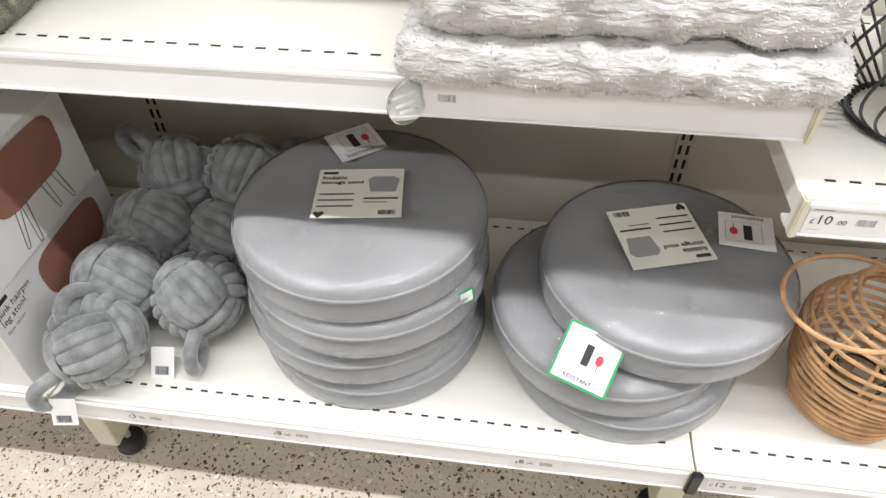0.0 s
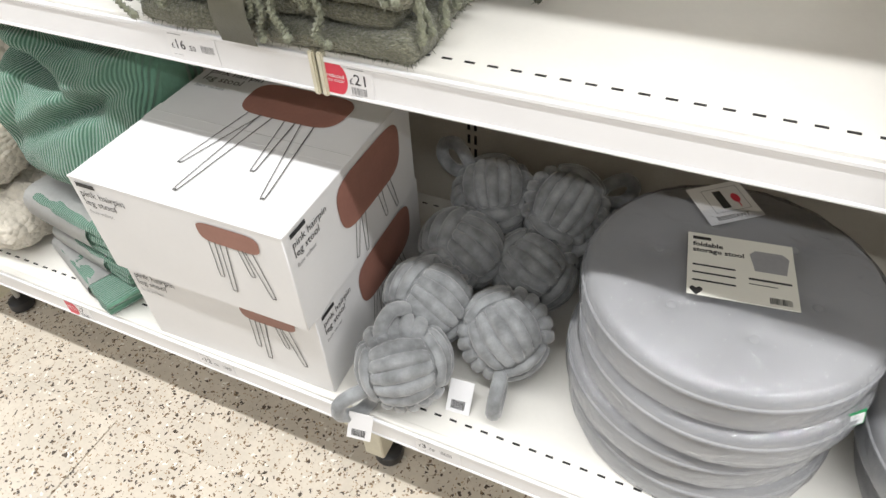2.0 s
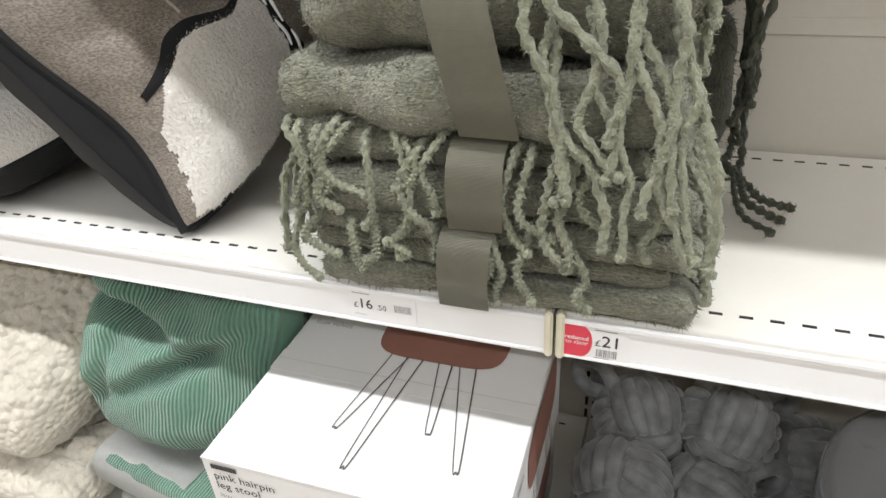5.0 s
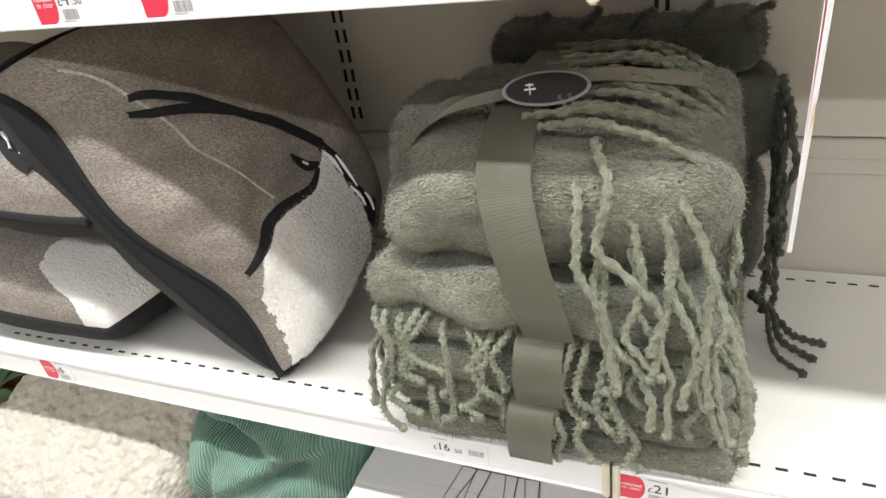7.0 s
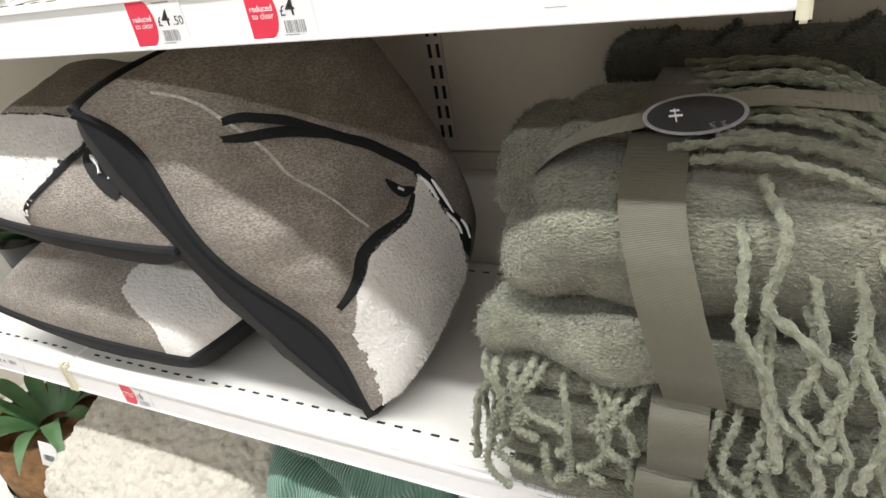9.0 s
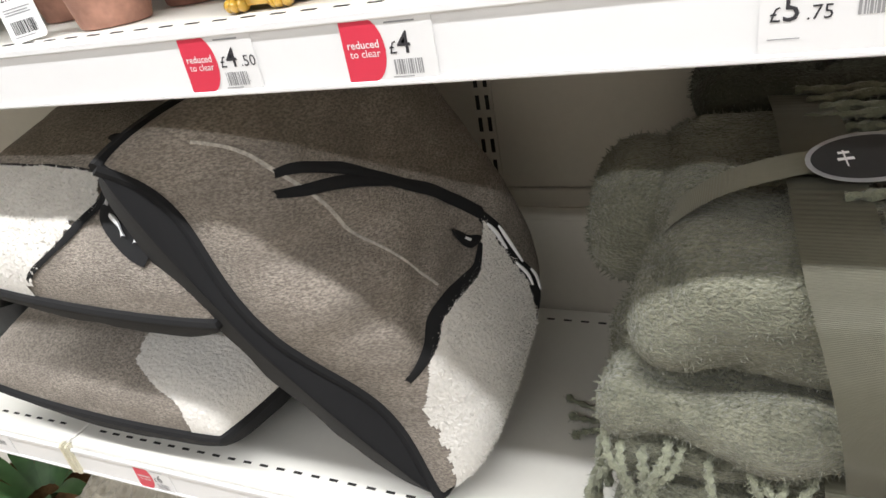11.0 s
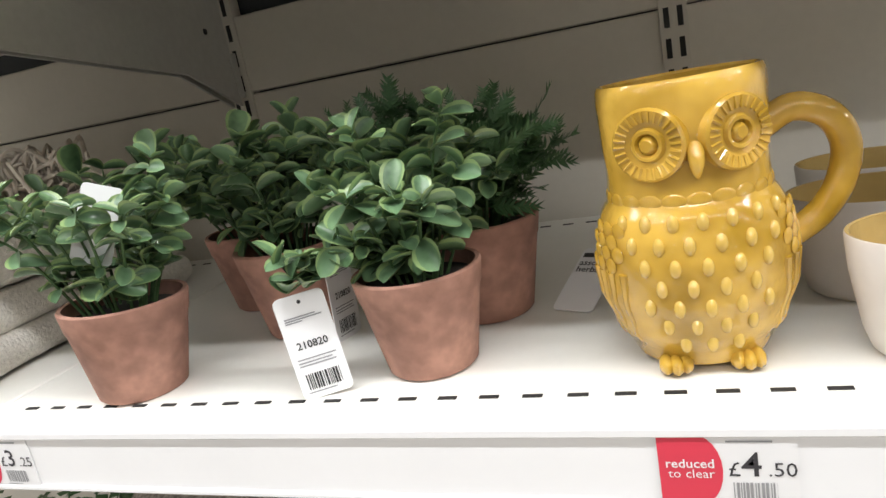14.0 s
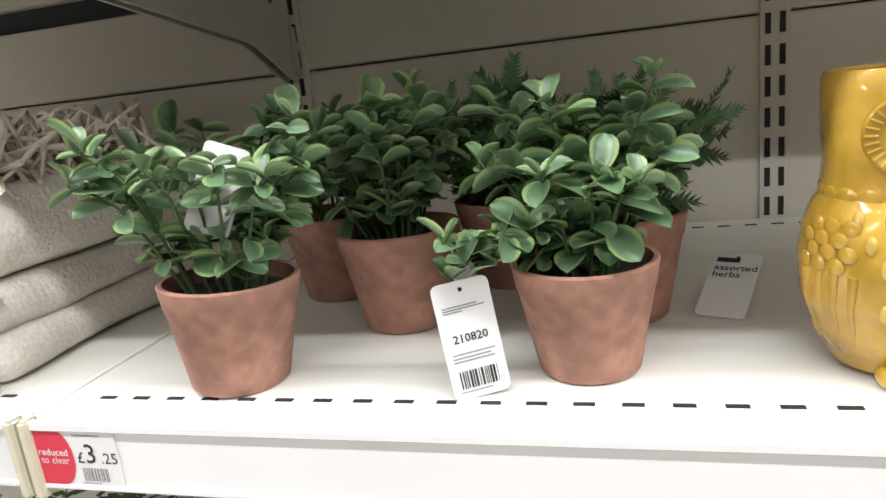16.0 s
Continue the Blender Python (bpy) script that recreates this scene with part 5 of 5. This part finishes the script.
def herb(x, y, seed, feathery=False, height=0.105, stems=15, tilt=(0, 0), radius=0.055, spill=None, scale=1.0):
    r = random.Random(seed)
    h = thing("potted_herb", "artificial %s herb in a small terracotta pot" % ("feathery green" if feathery else "round-leaved green"), "potted plant", pose(x, y, 1.3668, tilt[0], tilt[1], 0), "potted herbs")
    h.scale = (scale,) * 3
    part("pot", POT, None, h, "matt terracotta pot")
    part("filler", FILL, None, h)
    sb = bmesh.new()
    for k in range(stems):
        a = 2 * math.pi * (k + r.uniform(-0.3, 0.3)) / stems * 2.4
        rad = radius * math.sqrt(r.uniform(0.03, 1.0))
        H = height * r.uniform(0.55, 1.0) * (1 - 0.25 * rad / radius)
        top = Vector((rad * 1.25 * math.cos(a), rad * 1.25 * math.sin(a), 0.066 + H))
        if spill and k < spill[2]:
            top = Vector((spill[0] + r.uniform(-.012, .012), spill[1] + r.uniform(-.01, .01), 0.072 + r.uniform(0.0, 0.03)))
        p0 = Vector((0.35 * rad * math.cos(a), 0.35 * rad * math.sin(a), 0.060))
        mid = p0.lerp(top, 0.55) + Vector((0, 0, 0.018))
        P = smooth_path([p0, mid, top], 6)
        tube(P, 0.0012, 5, sb, taper=lambda s: 1.2 - 0.7 * s)
        nodes = 7
        for j in range(nodes):
            s = 0.28 + 0.72 * j / (nodes - 1)
            q = P[min(len(P) - 1, int(s * (len(P) - 1)))]
            for sd in ((0, math.pi) if j < nodes - 1 else (0, 2.1, 4.2)):
                an = sd + j * 1.57 + a + r.uniform(-0.4, 0.4)
                pitch = r.uniform(-25, 45) + 25 * (j == nodes - 1)
                sc = r.uniform(0.62, 1.04) * (1.08 - 0.28 * s)
                data = FEATHERS[r.randrange(2)] if feathery else LEAVES[r.choice((0, 0, 1, 1, 2, 3))]
                m = Matrix.Translation(q) @ Matrix.Rotation(an, 4, "Z") @ Matrix.Rotation(radians(pitch), 4, "X") @ Matrix.Rotation(r.uniform(-0.9, 0.9), 4, "Y") @ Matrix.Scale(sc * (1.15 if feathery else 1.0), 4)
                part("frond" if feathery else "leaf", data, None, h, m=m)
    tagged(part("stem_bunch", sb, STEM, h, "thin green stems"), kind="stuff")
    return h


herb(-1.880, 0.762, 3, tilt=(-2, 3), stems=22, height=0.140, radius=0.070, scale=0.94)
herb(-1.655, 0.784, 5, stems=21, height=0.145, radius=0.056, spill=(-0.068, -0.052, 5), scale=0.90)
herb(-1.795, 0.868, 7, stems=18, height=0.122, radius=0.060)
herb(-1.636, 0.875, 9, True, stems=20, height=0.100, radius=0.055)
herb(-1.880, 0.945, 12, stems=16, height=0.112, radius=0.060)
herb(-1.725, 0.965, 14, True, stems=20, height=0.105, radius=0.058)


def herb_tag(m, lines, bar, back=False):
    t = thing("herb_tag", "white rounded swing tag of a potted herb", "tag", m, "herb tags")
    b = bmesh.new()
    pts = [(sx * 0.0125 + 0.004 * math.cos(a), 0.034 + sz * 0.030 + 0.004 * math.sin(a)) for sx, sz, a0 in ((1, 1, 0), (-1, 1, 90), (-1, -1, 180), (1, -1, 270)) for a in [radians(a0 + 30 * q) for q in range(4)]]
    rings = [[b.verts.new((px, y, pz)) for px, pz in pts] for y in (-0.0004, 0.0004)]
    b.faces.new(rings[0])
    b.faces.new(rings[1][::-1])
    for q in range(16):
        b.faces.new((rings[0][q], rings[1][q], rings[1][(q + 1) % 16], rings[0][(q + 1) % 16]))
    part("card", b, PAPER, t, smooth=False)
    if back:
        return t
    part("hole", lathe([(0, 0), (0.0013, 0)], 10), SLOT, t, "", pose(0, -0.0006, 0.063, 90), smooth=False)
    if bar:
        tagged(part("barcode", barcode(-0.011, 0.011, 0.006, 0.0165, -0.0008, seed=9), INK, t, smooth=False), kind="stuff")
        part("number", text_bm("210820", 0.0068, 0.0001, "CENTER"), INK, t, "black printed number", pose(0, -0.0008, 0.033), smooth=False)
        b = bmesh.new()
        for zz, w in ((0.054, 0.020), (0.0525, 0.024), (0.051, 0.011), (0.0265, 0.025), (0.0242, 0.022), (0.0222, 0.024), (0.0042, 0.019)):
            plate(-0.0125, -0.0125 + w, zz - 0.0005, zz + 0.0003, -0.0008, b)
        tagged(part("small_print", b, GREYINK, t, smooth=False), kind="stuff")
    else:
        b = text_bm("assorted", 0.0085, 0.0001)
        merge(b, text_bm("herbs", 0.0085, 0.0001), pose(0, 0, -0.0075))
        part("lettering", b, INK, t, "", pose(-0.014, -0.0008, 0.048), smooth=False)
        part("brand_shape", plate(-0.014, 0.002, 0.057, 0.062, -0.0008), INK, t, smooth=False)
    return t


herb_tag(pose(-1.713, 0.742, 1.3672, -6, -6, 22), 3, True)
herb_tag(pose(-1.872, 0.742, 1.470, -4, 24, 30) @ Matrix.Scale(0.8, 4), 0, False, True)
herb_tag(pose(-1.742, 0.835, 1.3675, 0, 4, 82), 0, True)
herb_tag(pose(-1.572, 0.858, 1.3675, -66, 0, -22), 2, False)


# ---- owl jug ----
def owl_radius(z):
    pts = [(0, 0.034), (0.008, 0.038), (0.025, 0.047), (0.045, 0.0525), (0.062, 0.0535), (0.078, 0.0515), (0.088, 0.0485), (0.098, 0.0430), (0.112, 0.0425), (0.130, 0.0435), (0.150, 0.0440), (0.158, 0.0435)]
    for (a, ra), (b_, rb_) in zip(pts, pts[1:]):
        if z <= b_:
            t = (z - a) / (b_ - a)
            t = t * t * (3 - 2 * t)
            return ra + (rb_ - ra) * t
    return pts[-1][1]


ow = thing("owl_jug", "mustard yellow glazed ceramic jug shaped like an owl", "jug", pose(-1.487, 0.789, 1.3668, 0, 0, 6))
b = bmesh.new()
prof = [(0, 0.003), (0.030, 0.002)] + [(owl_radius(0.16 * k / 40), 0.16 * k / 40) for k in range(1, 40)] + [(0.0425, 0.1585), (0.0405, 0.157), (0.0395, 0.13), (0.036, 0.1), (0.03, 0.02), (0, 0.012)]
lathe(prof, 56, b)
for v in b.verts:
    v.co.y *= 0.92
part("body", b, GLAZE, ow)


def on_owl(an, z, out=0.0):
    r = owl_radius(z) + out
    return Vector((r * math.sin(an), -0.92 * r * math.cos(an), z))


def nub(an, z, sx, sz, depth, mat, name, tilt=0.0, out=0.0):
    b = bmesh.new()
    bmesh.ops.create_uvsphere(b, u_segments=12, v_segments=8, radius=1)
    b.transform(Matrix.Diagonal((sx, depth, sz, 1)))
    part(name, b, mat, ow, m=Matrix.Translation(on_owl(an, z, out)) @ Matrix.Rotation(an, 4, "Z") @ Matrix.Rotation(tilt, 4, "Y"))


for row in range(7):
    z = 0.020 + 0.0112 * row
    for k in range(-3, 4):
        an = radians((k + 0.5 * (row % 2)) * 17)
        if abs(an) < radians(26 + 5 * row):
            nub(an, z, 0.0031, 0.0050, 0.0026, GLAZEP, "feather_nub")
for sd in (-1, 1):
    # ringed eye
    an = sd * radians(29)
    m = Matrix.Translation(on_owl(an, 0.128, -0.0020)) @ Matrix.Rotation(an * 0.9, 4, "Z") @ pose(0, 0, 0, 90)
    eye = part("eye", lathe([(0, 0.0062), (0.003, 0.006), (0.0042, 0.0045), (0.005, 0.0030), (0.0062, 0.0052), (0.0078, 0.0052), (0.009, 0.003), (0.0135, 0.0042), (0.0175, 0.0046), (0.0190, 0.003), (0.0195, -0.003)], 40), GLAZE, ow, "ringed eye disc", m)
    for k in range(26):
        a = 2 * math.pi * k / 26
        bb = bmesh.new()
        tube([(0.0118 * math.cos(a), 0.0118 * math.sin(a), 0.0042), (0.0176 * math.cos(a), 0.0176 * math.sin(a), 0.0046)], 0.0009, 5, bb)
        if k % 1 == 0:
            part("ray", bb, GLAZE, eye)
    # folded wing with scale feathers above long ones
    for r_ in range(4):
        for k in range(3):
            nub(sd * radians(54 + 12 * k + 6 * (r_ % 2)), 0.083 - 0.0065 * r_, 0.0050, 0.0046, 0.0016, GLAZE, "wing_scale", 0.0, 0.0003)
    for k in range(4):
        part("wing_feather", tube([on_owl(sd * radians(50 + 11 * k + 4 * q / 10), 0.060 - 0.0042 * q, -0.0006) for q in range(11)], 0.0026, 8, taper=lambda q: 1.1 - 0.7 * q), GLAZE, ow)
    # foot with toes
    foot = bmesh.new()
    for k in (-1, 0, 1):
        bb = bmesh.new()
        bmesh.ops.create_uvsphere(bb, u_segments=10, v_segments=8, radius=1)
        merge(foot, bb, Matrix.Translation((sd * 0.0185 + 0.0052 * k, -0.031 - 0.002 * (k == 0), 0.0052)) @ Matrix.Diagonal((0.0042, 0.0085, 0.0054, 1)))
    part("foot", foot, GLAZE, ow, "clawed foot")
b = bmesh.new()
bmesh.ops.create_uvsphere(b, u_segments=12, v_segments=10, radius=1)
for v in b.verts:
    v.co.x *= 0.0042 * (1 + 0.35 * v.co.z)
    v.co.y *= 0.0065
    v.co.z *= 0.0098
part("beak", b, GLAZE, ow, m=Matrix.Translation(on_owl(0, 0.118, 0.0015)))
for k in range(22):
    an = 2 * math.pi * k / 22
    nub(an, 0.0975, 0.0064, 0.0042, 0.0012, GLAZE, "collar_scallop", 0, -0.0002)
part("handle", tube(smooth_path([(0.038, 0.002, 0.122), (0.056, 0.003, 0.131), (0.074, 0.004, 0.124), (0.082, 0.004, 0.107), (0.078, 0.004, 0.086), (0.066, 0.003, 0.070), (0.049, 0.002, 0.060)], 8), 0.0078, 14), GLAZE, ow, "curved handle")


# ---- stoneware bowls ----
BOWL = mesh_of("bowl", lathe([(0, 0.003), (0.036, 0.002), (0.040, 0.0), (0.0435, 0.003), (0.0475, 0.014), (0.0533, 0.046), (0.0548, 0.0645), (0.0542, 0.0662)], 56), BOWLW)
INNER = mesh_of("inner_glaze", lathe([(0.0542, 0.0662), (0.0525, 0.0658), (0.0505, 0.050), (0.044, 0.016), (0.036, 0.009), (0, 0.008)], 56), BOWLY)


for me in (BOWL, INNER):
    me.transform(Matrix.Diagonal((1, 0.74, 1, 1)))


def bowl(x, y, turn, text=False):
    o = thing("bowl", "warm white oval stoneware bowl glazed ochre inside" + (", printed on its side" if text else ""), "bowl", pose(x, y, 1.3668, 0, 0, turn), "stoneware bowls")
    part("shell", BOWL, None, o)
    part("inner_glaze", INNER, None, o, "glossy ochre inside")
    if text:
        r = random.Random(4)
        b = bmesh.new()
        for k in range(12):
            z = 0.054 - 0.0027 * k - (0.002 if k > 0 else 0) - (0.003 if k > 9 else 0)
            w = 0.5 if 0 < k < 10 else 0.32
            a0 = -0.62 if k not in (0, 11) else -0.3
            rr = 0.0478 + (z - 0.014) * 0.006 / 0.032 + 0.0009
            n, a = 16, a0
            for j in range(n):
                a1 = a0 + 2 * w * 1.05 * (j + r.uniform(0.6, 0.95)) / n
                rr_ = rr
                b.faces.new([b.verts.new((rr_ * math.sin(t), -0.74 * rr_ * math.cos(t) - 0.0004, zz)) for t, zz in ((a, z), (a1, z), (a1, z + 0.0013), (a, z + 0.0013))])
                a = a0 + 2 * w * 1.05 * (j + 1) / n
        tagged(part("printed_lines", b, INK, o, "dark lines of small print", smooth=False), kind="stuff")


bowl(-1.360, 0.772, 0)
bowl(-1.246, 0.774, 4, True)
bowl(-1.372, 0.868, 0)
bowl(-1.262, 0.876, 0)
bowl(-1.350, 0.960, 0)
bowl(-1.148, 0.876, 0)


# ---- rattan lantern, wire basket and plants at the ends ----
ln = thing("rattan_lantern", "natural rattan lantern with hoop handle and glass cup", "lantern", pose(0.237, 0.790, 0.2785))


def ln_r(z):
    return 0.066 + 0.040 * math.sin(min(1, (z + 0.02) / 0.22) * math.pi * 0.62) - max(0, z - 0.17) * 0.62


for k in range(17):
    z = 0.008 + 0.0142 * k
    r = ln_r(z)
    part("cane_ring", tube([(r * math.cos(a * 0.1745), r * math.sin(a * 0.1745), z + 0.004 * math.sin(a * 0.35 + k)) for a in range(37)], 0.0032, 6), RATTAN, ln)
for k in range(12):
    a = 2 * math.pi * k / 12
    part("cane_upright", tube([((ln_r(z) - 0.004) * math.cos(a), (ln_r(z) - 0.004) * math.sin(a), z) for z in [0.003 + 0.0243 * j for j in range(10)]], 0.0028, 6), RATTAN, ln)
part("hoop_handle", tube([(-0.075 + 0.085 * math.cos(a * 0.1745), -0.01 + 0.085 * math.sin(a * 0.1745), 0.236 + 0.010 * math.cos(a * 0.1745)) for a in range(37)], 0.0035, 8), RATTAN, ln, "thin cane hoop handle")
part("base", lathe([(0, 0), (0.066, 0), (0.066, 0.004), (0, 0.004)], 32), RATTAN, ln)
part("glass_cup", lathe([(0.034, 0.006), (0.036, 0.09), (0.034, 0.09), (0.032, 0.009), (0, 0.009)], 32), GLASS, ln, "clear glass candle cup")
part("cup_ring", tube([(0.038 * math.cos(a * 0.262), 0.038 * math.sin(a * 0.262), 0.07) for a in range(25)], 0.002, 6), BLACKW, ln)

wb = thing("wire_lamp", "black wire globe lamp with a brass cap", "lamp", pose(0.165, 0.870, 0.7355))
for k in range(46):
    a = 2 * math.pi * k / 46
    part("wire", tube([((0.045 + 0.125 * math.sin(math.pi * (0.06 + 0.86 * j / 14))) * math.cos(a + 0.5 * j / 14), (0.045 + 0.125 * math.sin(math.pi * (0.06 + 0.86 * j / 14))) * math.sin(a + 0.5 * j / 14), 0.004 + 0.235 * j / 14) for j in range(15)], 0.0019, 5), BLACKW, wb)
part("ring", tube([(0.075 * math.cos(a * 0.262), 0.075 * math.sin(a * 0.262), 0.005) for a in range(25)], 0.0035, 6), BLACKW, wb)
part("brass_cap", lathe([(0, 0.29), (0.02, 0.29), (0.055, 0.262), (0.058, 0.225), (0.05, 0.22)], 32), GOLD, wb, "brass cap")
part("glass_globe", lathe([(0.0, 0.03), (0.05, 0.045), (0.075, 0.1), (0.06, 0.17), (0.045, 0.22)], 32), SILVERC, wb, "pale inner globe")


def fern(x, y, z, seed, n=26, size=0.28):
    r = random.Random(seed)
    f = thing("fern", "dark green artificial fern in a small black pot", "plant", pose(x, y, z), "ferns")
    part("pot", lathe([(0, 0), (0.05, 0), (0.06, 0.09), (0.057, 0.09), (0.05, 0.08), (0, 0.08)], 28), BLACKP, f, "black pot")
    for k in range(n):
        a, L = r.uniform(0, 6.28), size * r.uniform(0.7, 1.0)
        el = r.uniform(0.6, 1.3)
        bm = bmesh.new()
        d = Vector((math.cos(a), math.sin(a), 0))
        s = Vector((-d.y, d.x, 0))
        P = [Vector((0, 0, 0.08)) + d * L * math.cos(el) * t + Vector((0, 0, L * math.sin(el) * t - 0.35 * L * t * t * math.cos(el))) for t in [j / 16 for j in range(17)]]
        tube(P, 0.001, 4, bm)
        for j in range(2, 17):
            w = 0.034 * math.sin(math.pi * (j / 17) ** 0.8) + 0.004
            for sd in (-1, 1):
                q = P[j]
                tip = q + s * sd * w + d * 0.010 - Vector((0, 0, 0.004))
                mid = q.lerp(tip, 0.45)
                bm.faces.new([bm.verts.new(p) for p in (q, mid + d * 0.008, tip, mid - d * 0.008)])
        part("frond", bm, LEAFD, f, smooth=False)


fern(-2.14, 1.02, 0.834, 2)
fern(-2.33, 0.95, 0.834, 3)

bp = thing("basket_plant", "woven seagrass basket planter with dark green leaves", "plant", pose(-2.37, 0.83, 0.2785))
part("basket", lathe([(0, 0), (0.10, 0), (0.125, 0.08), (0.13, 0.19), (0.122, 0.27), (0.115, 0.27), (0.12, 0.19), (0, 0.16)], 40), BASKET, bp, "brown woven basket")
part("green_panel", lathe([(0.1315, 0.02), (0.134, 0.1), (0.133, 0.15)], 40), DKGREENP, bp, "dark green dyed band")
for k in range(14):
    a = 2 * math.pi * k / 14
    d = Vector((math.cos(a), math.sin(a), 0))
    s = Vector((-d.y, d.x, 0))
    L = 0.20 + 0.05 * (k % 3)

    def blade(u, v):
        w = 0.035 * math.sin(math.pi * min(1, 0.15 + 0.85 * u))
        return d * (0.03 + L * 0.8 * u) + s * w * (v - 0.5) + Vector((0, 0, 0.24 + L * (u - 0.85 * u * u) + 0.2 * w * abs(v - 0.5)))
    part("leaf", grid(10, 4, blade), LEAFD, bp)
tg = thing("swing_tag", "white swing tag hanging from the basket planter", "tag", pose(-2.235, 0.745, 0.58, -8, 12, 10))
part("card", box(-0.02, 0.02, -0.0006, 0.0006, -0.06, 0.0, 0), PAPER, tg, smooth=False)
part("barcode", barcode(-0.012, 0.012, -0.045, -0.03, -0.001, seed=2), INK, tg, smooth=False)


# ---- floor tiles along the shelving ----
TILE = mesh_of("tile", box(0.001, 0.599, 0.001, 0.599, -0.004, 0, 0.0006), FLOOR, False)
fl = bpy.data.objects["floor"]
for i in range(7):
    for j in range(3):
        part("tile", TILE, None, fl, m=pose(-3.35 + 0.6 * i, -1.24 + 0.6 * j, 0.0))
